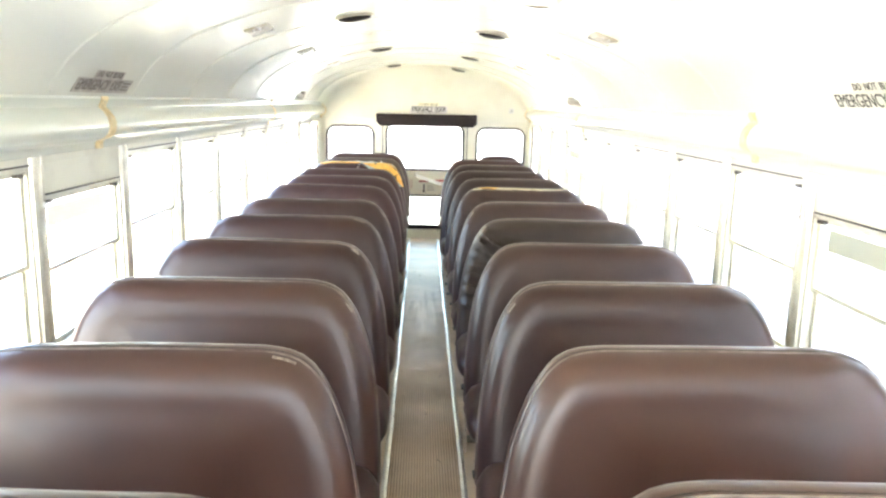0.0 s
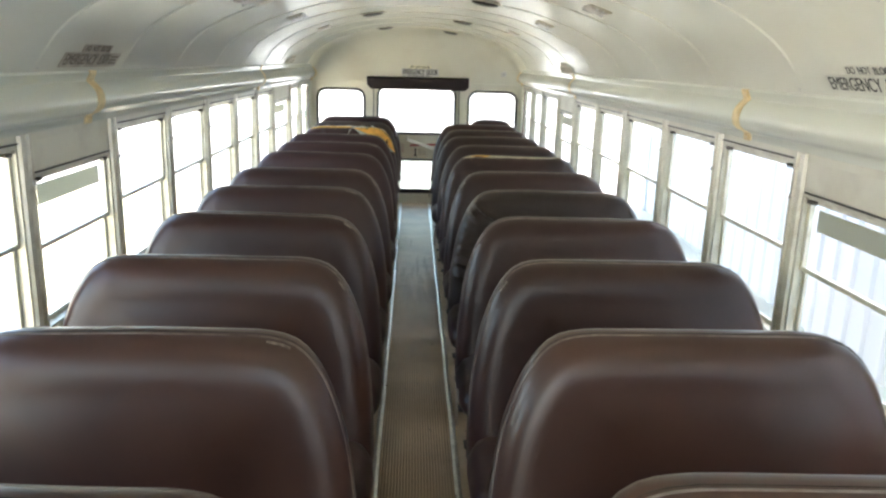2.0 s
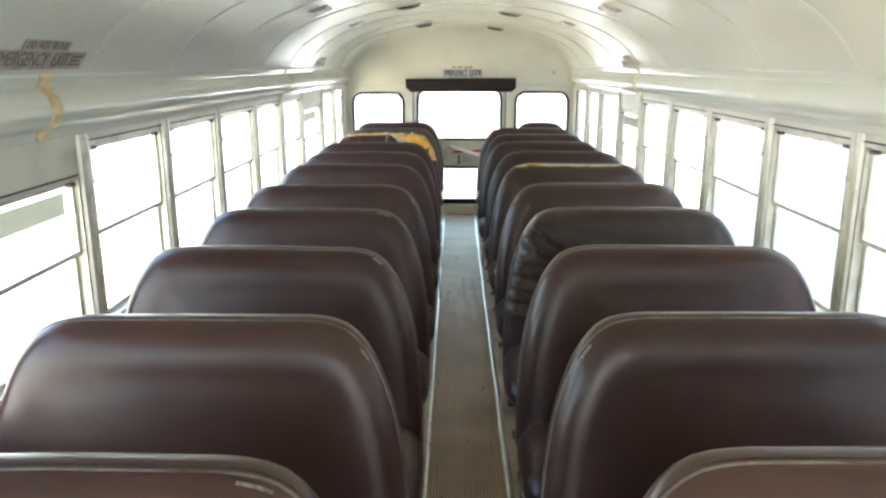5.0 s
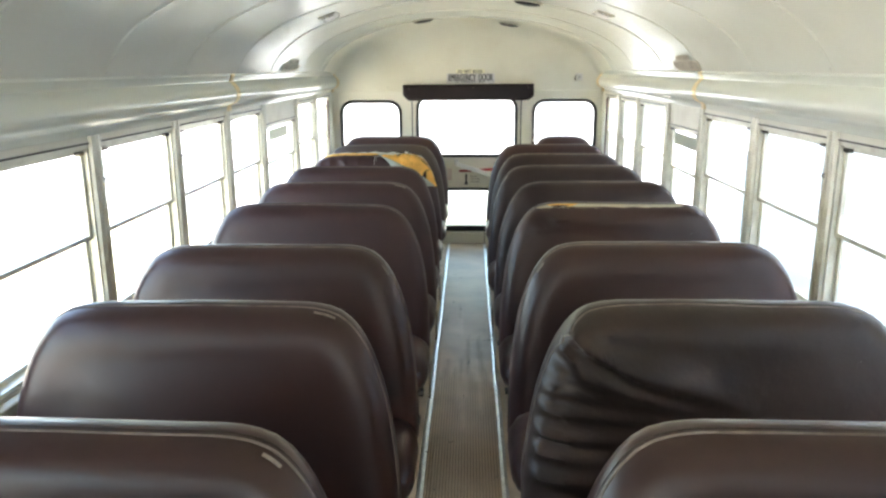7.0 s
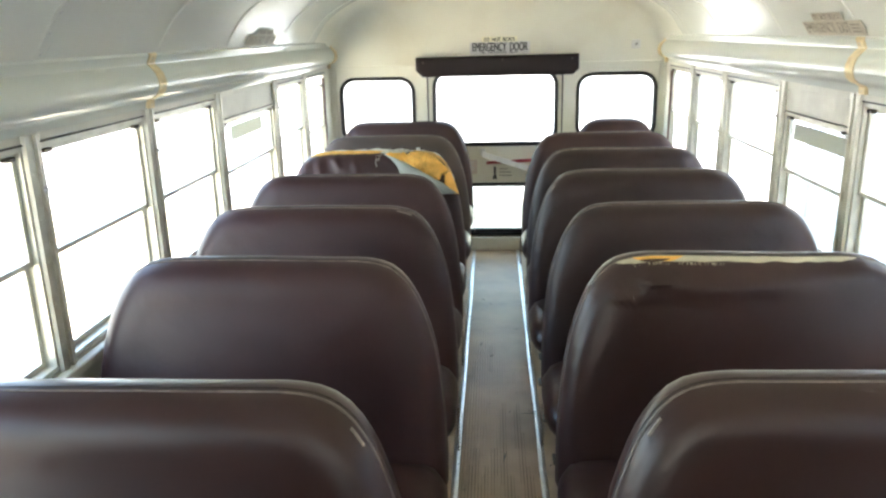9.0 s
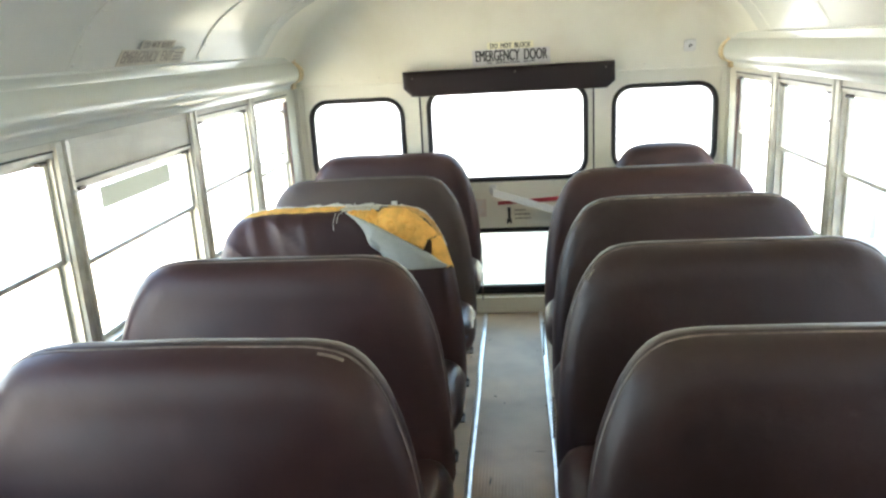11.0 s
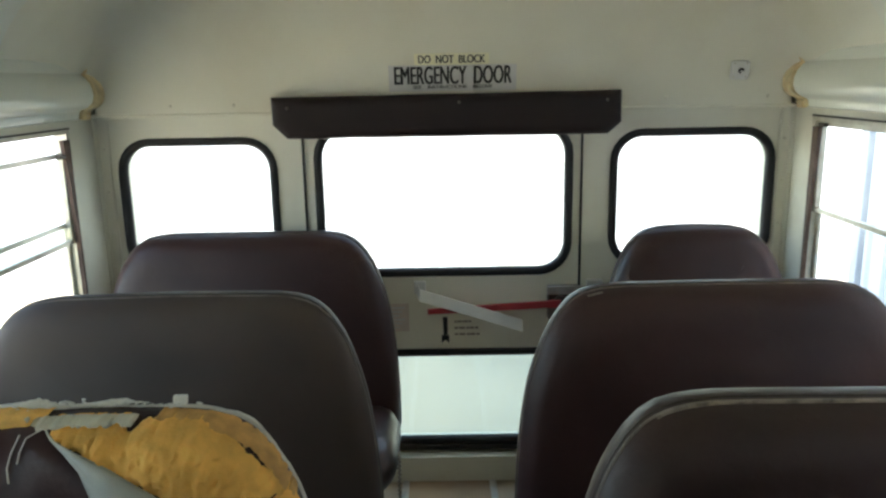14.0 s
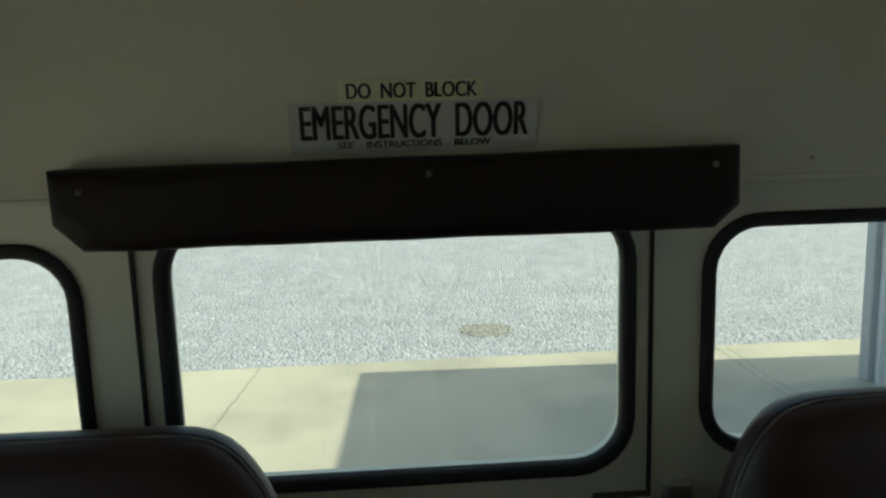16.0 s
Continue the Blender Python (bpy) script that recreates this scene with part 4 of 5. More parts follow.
FRONT_FACE = SECTION[6:]


def back_rings(half, grow=0.0, n=96, bulge=0.018):
    base = even(back_outline(half), n)
    mid = Vector((0.0, 0.60))
    nr = []
    for k in range(n):
        d = (base[(k + 1) % n] - base[k - 1]).normalized()
        nr.append(Vector((-d.y, d.x)))
    if (mid - base[0]).dot(nr[0]) < 0:
        nr = [-q for q in nr]
    rings = []
    for inset, y in SECTION:
        rings.append([(base[k].x + nr[k].x * (inset - grow), y - (grow if y < -0.02 else 0) , base[k].y + nr[k].y * (inset - grow)) for k in range(n)])
    last = rings[-1]
    for f in ((0.88, 0.75, 0.6, 0.45, 0.3, 0.15) if n < 150 else [1 - 0.045 * q for q in range(1, 21)]):
        rings.append([(x * (f + 0.0), -0.0762 - bulge * (1 - f * f) - grow, 0.60 + (z - 0.60) * f) for x, y, z in last])
    return rings


def lean(p):
    """The backrest tips rearwards."""
    x, y, z = p
    return (x, y + (z - 0.93) * 0.17 + 0.01, z + 0.0185 * max(0.0, (z - 0.3) / 0.625))


def back_mesh(half, warp=None, grow=0.0, n=96, bulge=0.018):
    bm = bmesh.new()
    rings = back_rings(half, grow, n, bulge)
    if warp:
        rings = [[warp(p) for p in r] for r in rings]
    rings = [[lean(p) for p in r] for r in rings]
    loft(bm, rings)
    return bm


def cushion_mesh(half, seed=0):
    bm = bmesh.new()
    rings = []
    y0, y1 = -0.53, -0.095
    prof = [(0.07, 0.288), (0.034, 0.294), (0.010, 0.314), (-0.003, 0.345), (-0.002, 0.380), (0.014, 0.408), (0.04, 0.422), (0.12, 0.430)]
    for inset, z in prof:
        o = even(rounded(-half - 0.012 + inset, half + 0.012 - inset, y0 + inset, y1 - inset * 0.4, 0.12 - inset * 0.3), 64)
        rings.append([(p.x, p.y, z + 0.006 * noise.noise((p.x * 3, p.y * 3, seed)) - 0.02 * min(1.0, max(0.0, (-0.40 - p.y) / 0.12)) * (z > 0.37)) for p in o])
    loft(bm, rings)
    return bm


def leg_mesh(x):
    bm = bmesh.new()
    tube(bm, [(x, -0.42, 0.0), (x, -0.42, 0.24), (x, -0.40, 0.275), (x, -0.12, 0.275), (x, -0.09, 0.24), (x, -0.09, 0.0)], 0.013, 8)
    for y in (-0.42, -0.09):
        box(bm, x - 0.032, x + 0.032, y - 0.035, y + 0.035, 0.0005, 0.007, 0.002)
        bmesh.ops.create_cone(bm, segments=6, radius1=0.010, radius2=0.009, depth=0.012, cap_ends=True, matrix=Matrix.Translation((x + 0.02, y + 0.02, 0.013)))
    return bm


def welt_mesh(half, inset, y, r, warp=None, x_from=-9, x_to=9, zmin=0.34):
    """The worn welt that follows the front edge of the backrest."""
    bm = bmesh.new()
    base = even(back_outline(half), 160)
    mid = Vector((0, 0.6))
    pts = []
    for k in range(160):
        d = (base[(k + 1) % 160] - base[k - 1]).normalized()
        q = Vector((-d.y, d.x))
        if q.dot(mid - base[k]) < 0:
            q = -q
        p = base[k] + q * inset
        if p.y > zmin and x_from < p.x < x_to:
            v = (p.x, y, p.y)
            pts.append(lean(warp(v) if warp else v))
    if len(pts) > 2:
        tube(bm, pts, r, 6)
    return bm


def seat(label, half=HALF, vinyl=None, warp=None, seed=0, aisle=1, scuffs=(), stitched=False, fine=96, trim_to=9):
    vinyl = vinyl or VINYL
    st = thing("bench_seat", (0, 0, 0), label, "bus seat", "rows of bench seats")
    part("backrest", back_mesh(half, warp, n=fine, bulge=0.018 if fine < 150 else 0.006), vinyl, st, "", True, 0.9)
    part("welt", welt_mesh(half, 0.0004, -0.0090, 0.0019, warp, x_to=trim_to), SEAM, st, "dark stitched seam")
    part("edge_wear", welt_mesh(half, 0.0012, -0.0205, 0.0030, warp, x_to=trim_to, zmin=0.40), WORN_GLINT, st, "pale edge of wear and painted highlight along the top")
    for x0, x1 in scuffs:
        part("scuff", welt_mesh(half, 0.0055, -0.0360, 0.0036, warp, x0, x1, 0.7), PALE_SCUFF, st, "pale scuffed patch on the edge")
    part("cushion", cushion_mesh(half, seed), VINYL, st, "", True, 0.9)
    if stitched:
        bm = bmesh.new()
        tube(bm, [(aisle * (half + 0.0265 + 0.003 * (-1) ** q), -0.50 + 0.001 * q, 0.300 + 0.0058 * q) for q in range(23)], 0.0035, 5)
        part("stitching", bm, PALE_SCUFF, st, "pale repair stitching")
    part("leg", leg_mesh(aisle * (half - 0.07)), DARK_STEEL, st, "dark steel leg", True)
    part("leg", leg_mesh(-aisle * (half - 0.10)), DARK_STEEL, st, "dark steel leg", True)
    return st


def soft(p, amount=0.004, seed=0.0):
    x, y, z = p
    return (x + amount * 0.5 * noise.noise((x * 3, z * 3, seed)), y + amount * noise.noise((x * 2.3, z * 3.1, seed + 4)), z + amount * 0.7 * noise.noise((x * 2.2, 1.0, seed + 9)) * (z > 0.7))


X_SEAT = 0.636
ROWS_L = [1.600, 2.250, 2.892, 3.562, 4.212, 4.822, 5.585, 6.210, 6.818, 7.460, 8.090, 8.794]
ROWS_R = [1.637, 2.286, 2.922, 3.580, 4.238, 4.878, 5.610, 6.236, 6.878, 7.485, 8.118, 8.808]
PLAIN = "brown vinyl bench seat with a tall rounded padded back"
SHADED = "brown vinyl bench seat in a shaded tone with a tall rounded padded back"
GLOSSY = "glossy brown vinyl bench seat with a tall rounded padded back"
DULL = "dulled brown vinyl bench seat with a tall rounded padded back"
SCUFF_L = (((0.17, 0.20), (0.33, 0.37)), ((0.27, 0.34),), ((0.13, 0.15), (0.36, 0.40)))
SCUFF_R = (((-0.37, -0.34),), ((-0.31, -0.27),), ((-0.40, -0.37),))
left_proto = [seat(PLAIN, warp=lambda p, q=q: soft(p, 0.006, q * 3.7), seed=q, aisle=1, scuffs=SCUFF_L[q]) for q in range(3)]
right_proto = [seat(PLAIN, warp=lambda p, q=q: soft(p, 0.006, q * 5.1 + 20), seed=q + 7, aisle=-1, scuffs=SCUFF_R[q], stitched=q != 2) for q in (0, 2)]
left_front = [seat(GLOSSY, vinyl=VINYL_GLOSS, warp=lambda p, q=q: soft(p, 0.007, q * 3.7), seed=q, aisle=1, scuffs=SCUFF_L[q]) for q in range(3)]
right_front = [seat(GLOSSY, vinyl=VINYL_GLOSS, warp=lambda p, q=q: soft(p, 0.007, q * 5.1 + 20), seed=q + 7, aisle=-1, scuffs=SCUFF_R[q], stitched=True) for q in range(2)]
left_rear = [seat(DULL, vinyl=VINYL_MATTE, warp=lambda p, q=q: soft(p, 0.006, q * 3.7), seed=q, aisle=1, scuffs=SCUFF_L[q][:1], stitched=True) for q in range(3)]
right_rear = [seat(SHADED, vinyl=VINYL_SHADED, warp=lambda p, q=q: soft(p, 0.006, q * 5.1 + 20), seed=q + 7, aisle=-1, scuffs=SCUFF_R[q], stitched=q != 2) for q in (1, 2)]
faded = seat("faded grey-brown vinyl bench seat behind the torn one", half=0.466, vinyl=VINYL_GREY, warp=lambda p: soft(p, 0.006, 3.7), seed=1, aisle=1)
left_last = seat(DULL, half=0.466, vinyl=VINYL_MATTE, warp=lambda p: soft(p, 0.006, 7.4), seed=2, aisle=1, stitched=True)
right_last = [seat((SHADED, DULL)[q], half=0.466, vinyl=(VINYL_SHADED, VINYL_MATTE)[q], warp=lambda p, q=q: soft(p, 0.006, q * 5.1 + 20), seed=q + 7, aisle=-1, scuffs=SCUFF_R[q], stitched=True) for q in range(2)]
used = set()


def place(proto, m):
    if proto not in used:
        used.add(proto)
        proto.matrix_world = m
        return proto
    return copy_thing(proto, m)


for i, y in enumerate(ROWS_L):
    if i != 9:
        place(faded if i == 10 else left_last if i == 11 else (left_front if i < 3 else left_proto if i < 6 else left_rear)[i % 3], pose(-0.629 if i < 8 else -0.637 if i < 10 else -0.626, y, 0, 0, 0, (-0.4, 0.5, 0.1, -0.2)[i % 4]))
for i, y in enumerate(ROWS_R):
    if i not in (4, 6, 11):
        place(right_front[i] if i < 2 else right_proto[i % 3 // 2] if i < 7 else right_rear[i - 7] if i < 9 else right_last[i - 9], pose(0.618 if i == 8 else X_SEAT if i < 8 else 0.624, y, 0, 0, 0, (0.3, -0.4, 0.2)[i % 3]))


worn_row = [o for o in scene.objects if o.name.startswith("bench_seat") and abs(o.matrix_basis.translation.y - ROWS_R[9]) < 0.001 and o.matrix_basis.translation.x > 0][0]
part("split_welt", welt_mesh(0.466, 0.0018, -0.0255, 0.0040, lambda p: soft(p, 0.006, 20.0), -0.34, 0.36, 0.7), PALE_SCUFF, worn_row, "pale frayed welt along the top")

# the bench with a loose, creased replacement cover
FOLDS = [((-0.39, 0.868), (-0.22, 0.790), (0.06, 0.700), 0.018, 0.030), ((-0.36, 0.884), (-0.21, 0.872), (-0.04, 0.845), 0.013, 0.012), ((-0.41, 0.84), (-0.33, 0.77), (0.02, 0.665), 0.016, 0.020),
         ((-0.44, 0.825), (-0.36, 0.815), (-0.27, 0.828), 0.010, 0.009), ((-0.45, 0.775), (-0.38, 0.765), (-0.26, 0.772), 0.009, 0.009), ((-0.455, 0.735), (-0.35, 0.730), (-0.20, 0.722), 0.010, 0.010),
         ((-0.455, 0.69), (-0.33, 0.682), (-0.10, 0.672), 0.013, 0.012), ((-0.46, 0.635), (-0.36, 0.625), (-0.22, 0.63), 0.012, 0.013), ((-0.46, 0.585), (-0.36, 0.578), (-0.24, 0.58), 0.012, 0.014),
         ((-0.46, 0.53), (-0.36, 0.525), (-0.26, 0.53), 0.012, 0.012), ((-0.40, 0.885), (-0.375, 0.865), (-0.352, 0.845), 0.008, 0.010), ((-0.43, 0.87), (-0.40, 0.85), (-0.37, 0.842), 0.007, 0.009)]


def fold_height(x, z, a, b, c, width, depth):
    """A pinched fold from a past b to c: steep below its ridge, fading towards c."""
    best, along = 9.0, 0.0
    for (p, q, t0) in ((a, b, 0.0), (b, c, 0.5)):
        dx, dz = q[0] - p[0], q[1] - p[1]
        ll = dx * dx + dz * dz
        t = min(1.0, max(0.0, ((x - p[0]) * dx + (z - p[1]) * dz) / ll))
        d = math.hypot(x - p[0] - t * dx, z - p[1] - t * dz)
        if d < abs(best):
            best, along = (d if z > p[1] + t * dz else -d), t0 + t * 0.5
    w = width * (1.6 + 1.2 * along) if best > 0 else width * (0.45 + 0.5 * along)
    return depth * math.exp(-(best / w) ** 2) * (1 - along) ** 0.7


def creased(p):
    x, y, z = p
    if y > 0.03:
        return p
    edge = min(1.0, max(0.0, (HALF - abs(x)) / 0.03)) * min(1.0, max(0.0, (0.925 - z) / 0.03))
    wx, wz = x + 0.015 * noise.noise((x * 7, z * 7, 3.0)), z + 0.010 * noise.noise((x * 6, z * 6, 8.0))
    rise = sum(fold_height(wx, wz, *f) for f in FOLDS)
    sag = noise.noise((x * 2.5, z * 5 - x, 6.0))
    return (x + 0.005 * noise.noise((x * 5, z * 9, 7)), y - edge * (1.45 * rise + 0.010 * sag), z + 0.007 * noise.noise((x * 5, 0.3, 8)) * (z > 0.8))


creased_seat = seat("bench seat with a loose creased dark vinyl cover", vinyl=VINYL_DARK, warp=creased, seed=31, aisle=-1, fine=256)
creased_seat.matrix_world = pose(X_SEAT, ROWS_R[4], 0, 0, 0, -0.5)

# the bench whose top seam has split
def split_warp(p):
    x, y, z = soft(p, 0.009, 61.0)
    if y < 0.0 and z < 0.90:
        y -= fold_height(x, z, (-0.27, 0.872), (-0.08, 0.852), (0.16, 0.862), 0.010, 0.015) + fold_height(x, z, (-0.34, 0.830), (-0.20, 0.838), (0.02, 0.815), 0.010, 0.009)
    return (x, y, z)


split_seat = seat("brown bench seat with a split top seam showing foam", warp=split_warp, seed=41, aisle=-1, fine=256)
split_seat.matrix_world = pose(X_SEAT, ROWS_R[6], 0)


def ragged(p, seed, amount=0.012):
    x, y, z = p
    return (x + amount * 0.4 * noise.noise((x * 30, z * 30, seed)), y - amount * 0.5 * (0.5 + noise.noise((x * 26, z * 26, seed + 3))), z + amount * 0.5 * noise.noise((x * 24, z * 24, seed + 6)))


def front_y(x, z, half=HALF):
    """How far forward the padded face stands at (x, z), before it leans."""
    if half not in FACE_LINES:
        FACE_LINES[half] = np.array([tuple(q) for q in even(back_outline(half), 2400)])
    d = float(np.hypot(FACE_LINES[half][:, 0] - x, FACE_LINES[half][:, 1] - z).min())
    for (d0, y0), (d1, y1) in zip(FRONT_FACE, FRONT_FACE[1:]):
        if d <= d1:
            return y0 + (y1 - y0) * max(0.0, (d - d0) / (d1 - d0))
    return FRONT_FACE[-1][1]


FACE_LINES = {}
TOP_LINE = sorted((p.x, p.y) for p in even(back_outline(HALF), 900) if p.y > 0.66)


def rim_z(x):
    """Height of the backrest's outline at x."""
    return float(np.interp(x, [p[0] for p in TOP_LINE], [p[1] for p in TOP_LINE]))


def patch(lines, warp, lift, rough, seed, steps=14, half=HALF, wrap=True):
    """A skin of bare foam laid over the front and edge of a backrest, between pairs (inner point, outline point)."""
    bm = bmesh.new()
    rows = []
    for (xi, zi), (xo, zo) in lines:
        row = []
        ragged_in = 0.10 * noise.noise((xi * 40, zi * 40, seed))
        for k in range(steps + 1):
            f = (k / steps) * (1 - ragged_in) + ragged_in
            x, z = xi + (xo - xi) * f, zi + (zo - zi) * f
            y = front_y(x, z, half) - lift * min(1.0, 0.35 + 2.5 * (k / steps))
            y -= rough * (0.6 * noise.noise((x * 26, z * 26, seed)) + 0.4 * noise.noise((x * 70, z * 70, seed + 5)))
            row.append((x, y, z))
        out = (Vector((xo, zo)) - Vector((0, 0.6))).normalized()
        for y, g in ((-0.010, 0.004), (0.002, 0.005), (0.014, 0.005), (0.024, 0.000)) if wrap else ():
            g += rough * 0.7 * noise.noise((xo * 60, zo * 60, seed + y * 90))
            row.append((xo + out.x * g, y, zo + out.y * g))
        rows.append([bm.verts.new(lean(warp(p))) for p in row])
    for a, b in zip(rows, rows[1:]):
        for k in range(len(a) - 1):
            bm.faces.new((a[k], a[k + 1], b[k + 1], b[k]))
    return bm


def top_lines(x0, x1, drop, n, seed, half=HALF, ends=0.0, start=0.0, thin=0.0):
    """Pairs for a strip along the top edge, that reaches down by about drop."""
    line = [p for p in even(back_outline(half), 900) if p.y > 0.70]
    line.sort(key=lambda p: p.x)
    lx, lz = [p.x for p in line], [p.y for p in line]
    out = []
    for i in range(n + 1):
        x = x0 + (x1 - x0) * i / n
        p = Vector((x, float(np.interp(x, lx, lz))))
        d = drop * (0.85 + 0.28 * noise.noise((x * 22, seed, 0)))
        if ends:
            d = start + max(0.0, d - start) * min(1.0, min(i, n - i) / (n * ends)) ** 0.6
        d *= 1 - thin * i / n
        a = min(start, d * 0.9)
        out.append(((x, p.y - max(d, a + 0.0008)), (p.x, p.y - a)))
    return out


part("foam_strip", patch(top_lines(-0.335, 0.275, 0.0122, 160, 1.0, ends=0.08, start=0.0006, thin=0.25), split_warp, 0.004, 0.001, 2.0, 8, wrap=False), FOAM_PALE, split_seat, "pale frayed cloth along the split", True, 0.6)
part("foam_lump", patch(top_lines(-0.292, -0.165, 0.0098, 64, 5.0, ends=0.3, start=0.0006), split_warp, 0.0085, 0.0055, 5.0, 10, wrap=False), FOAM, split_seat, "yellow foam in the split", True, 0.6)
# dark patch laid over the lump, painting the shade of an opening
part("hollow", patch(top_lines(-0.278, -0.200, 0.0100, 48, 7.0, ends=0.18, start=0.0032), split_warp, 0.0122, 0.001, 6.0, 6, wrap=False), FOAM_SHADE, split_seat, "dark patch painted as a hole in the foam", True, 0.6)
bm = bmesh.new()
rnd = random.Random(3)
for q in range(44):
    x = rnd.uniform(-0.30, -0.06)
    z = rim_z(x) - 0.0095 - rnd.uniform(0, 0.002)
    y = front_y(x, z) - 0.004
    tube(bm, [lean(split_warp((x, y, z))), lean(split_warp((x + rnd.uniform(-0.003, 0.003), y - 0.003, z - rnd.uniform(0.002, 0.007))))], 0.0006, 4)
tagged(part("fringe", bm, FOAM_PALE, split_seat), "frayed pale threads", kind="stuff")

# the bench with the torn-off cover
def rumpled(p):
    x, y, z = p
    sag = min(1.0, max(0.0, (-0.12 - x) / 0.34)) * min(1.0, max(0.0, (z - 0.45) / 0.3))
    x, z = x + 0.034 * sag, z - 0.030 * sag * sag
    if y > 0.03:
        return (x, y, z)
    edge = min(1.0, max(0.0, (HALF - abs(x)) / 0.07))
    hang = max(0.0, (z - 0.70) / 0.22) * (x < 0.05)
    folds = 0.013 * noise.noise((x * 6 + z * 3, z * 4 - x * 2, 5.0)) + 0.013 * hang * max(0.0, noise.noise((x * 24 + z * 5, z * 3, 9.0)))
    slant = (1 - abs(math.sin((z * 1.5 + x * 1.1 + 0.05 * noise.noise((x * 5, z * 5, 1))) * 11))) ** 4 * 0.009 * (x < 0.2)
    return (x, y - edge * (folds + slant), z)


torn = seat("torn bench seat with yellow foam and a hanging grey flap", vinyl=VINYL_MATTE, warp=rumpled, seed=51, aisle=1, fine=256, trim_to=-0.35)
torn.matrix_world = pose(-0.644, ROWS_L[9], 0)
rnd = random.Random(5)
def seg_near(p, poly):
    """The nearest point to p on the closed line poly."""
    best, at = 9.0, p
    for (ax, az), (bx, bz) in zip(poly, poly[1:] + poly[:1]):
        dx, dz = bx - ax, bz - az
        t = min(1.0, max(0.0, ((p[0] - ax) * dx + (p[1] - az) * dz) / max(1e-12, dx * dx + dz * dz)))
        q = (ax + t * dx, az + t * dz)
        d = math.hypot(q[0] - p[0], q[1] - p[1])
        if d < best:
            best, at = d, q
    return best, at


def within(p, poly):
    odd = False
    for (ax, az), (bx, bz) in zip(poly, poly[1:] + poly[:1]):
        if (az > p[1]) != (bz > p[1]) and p[0] < ax + (p[1] - az) * (bx - ax) / (bz - az):
            odd = not odd
    return odd


def crumble(poly, lift, rough, seed, cell=0.0036, thick=0.02, fray=0.0016, push=0.004):
    """A broken piece of foam or cloth lying on the padded face: ragged at its edge, lumpy on top, with real thickness."""
    loop = []
    for (ax, az), (bx, bz) in zip(poly, poly[1:] + poly[:1]):
        m = max(1, int(math.hypot(bx - ax, bz - az) / 0.004))
        for k in range(m):
            x, z = ax + (bx - ax) * k / m, az + (bz - az) * k / m
            loop.append((x + fray * 2 * noise.noise((x * 140, z * 140, seed)), z + fray * 2 * noise.noise((x * 140, z * 140, seed + 8))))
    x0, x1, z0, z1 = min(p[0] for p in loop), max(p[0] for p in loop), min(p[1] for p in loop), max(p[1] for p in loop)
    nx, nz = int((x1 - x0) / cell) + 1, int((z1 - z0) / cell) + 1
    bm = bmesh.new()
    made, quads, count = {}, [], collections.Counter()
    for i in range(nx):
        for j in range(nz):
            if within((x0 + (i + 0.5) * cell, z0 + (j + 0.5) * cell), loop):
                c = ((i, j), (i + 1, j), (i + 1, j + 1), (i, j + 1))
                quads.append(c)
                count.update(c)
    for key, uses in count.items():
        p = (x0 + key[0] * cell, z0 + key[1] * cell)
        d, q = seg_near(p, loop)
        if uses < 4:
            p, d = q, 0.0
        x, z = p[0], min(p[1], rim_z(p[0]) - 0.0008)
        y = front_y(x, z) - lift * (0.45 + 0.55 * min(1.0, d / 0.010) ** 0.6)
        lump = 0.55 * noise.noise((x * 24, z * 24, seed)) + 0.45 * noise.noise((x * 62, z * 62, seed + 5)) - 0.5 * max(0.0, noise.noise((x * 38, z * 30, seed + 2)) - 0.25)
        lump -= 0.24 * max(0.0, 0.22 - abs(noise.noise((x * 45, z * 45, seed + 11)))) / 0.22 - 0.12
        lump += 0.40 * noise.noise((x * 130, z * 130, seed + 13))
        y -= rough * lump
        near = max(0.0, 1 - max(0.0, rim_z(x) - z) / 0.03)
        out = (Vector((x, z)) - Vector((0, 0.6))).normalized() * (push * near * (1 + 0.6 * lump))
        made[key] = bm.verts.new(lean(rumpled((x + out.x, y, z + out.y))))
    for c in quads:
        bm.faces.new([made[k] for k in c])
    edges = [e for e in bm.edges if len(e.link_faces) == 1]
    grown = bmesh.ops.extrude_edge_only(bm, edges=edges)["geom"]
    for v in grown:
        if isinstance(v, bmesh.types.BMVert):
            v.co.y += thick
    return bm


BLOCK = [(0.084, 0.9245), (0.113, 0.9247), (0.180, 0.9243), (0.196, 0.913), (0.210, 0.923), (0.226, 0.9245), (0.253, 0.9235), (0.291, 0.9215), (0.310, 0.913), (0.336, 0.899), (0.355, 0.885), (0.384, 0.856), (0.397, 0.840), (0.405, 0.827), (0.393, 0.832), (0.381, 0.829),
         (0.370, 0.822), (0.364, 0.805), (0.355, 0.795), (0.296, 0.825), (0.189, 0.876), (0.090, 0.916)]
SHARD = [(0.409, 0.826), (0.420, 0.838), (0.434, 0.800), (0.445, 0.760), (0.450, 0.727), (0.436, 0.726), (0.386, 0.770), (0.386, 0.820), (0.381, 0.826)]
bare = [(0.075, 0.9240)] + [(x, rim_z(x) - 0.001) for x in (0.12, 0.18, 0.24, 0.29, 0.33, 0.36, 0.385, 0.405, 0.42, 0.435, 0.445)] + [(0.452, 0.72), (0.42, 0.722), (0.30, 0.80), (0.18, 0.868)]
# dark sheet under the foam pieces paints the shade in their gaps
part("cavity", crumble(bare, 0.002, 0.001, 3.0, cell=0.008, thick=0.012, push=0.002), FOAM_SHADE, torn, "dark sheet painted behind the gaps in the foam", True, 0.9)
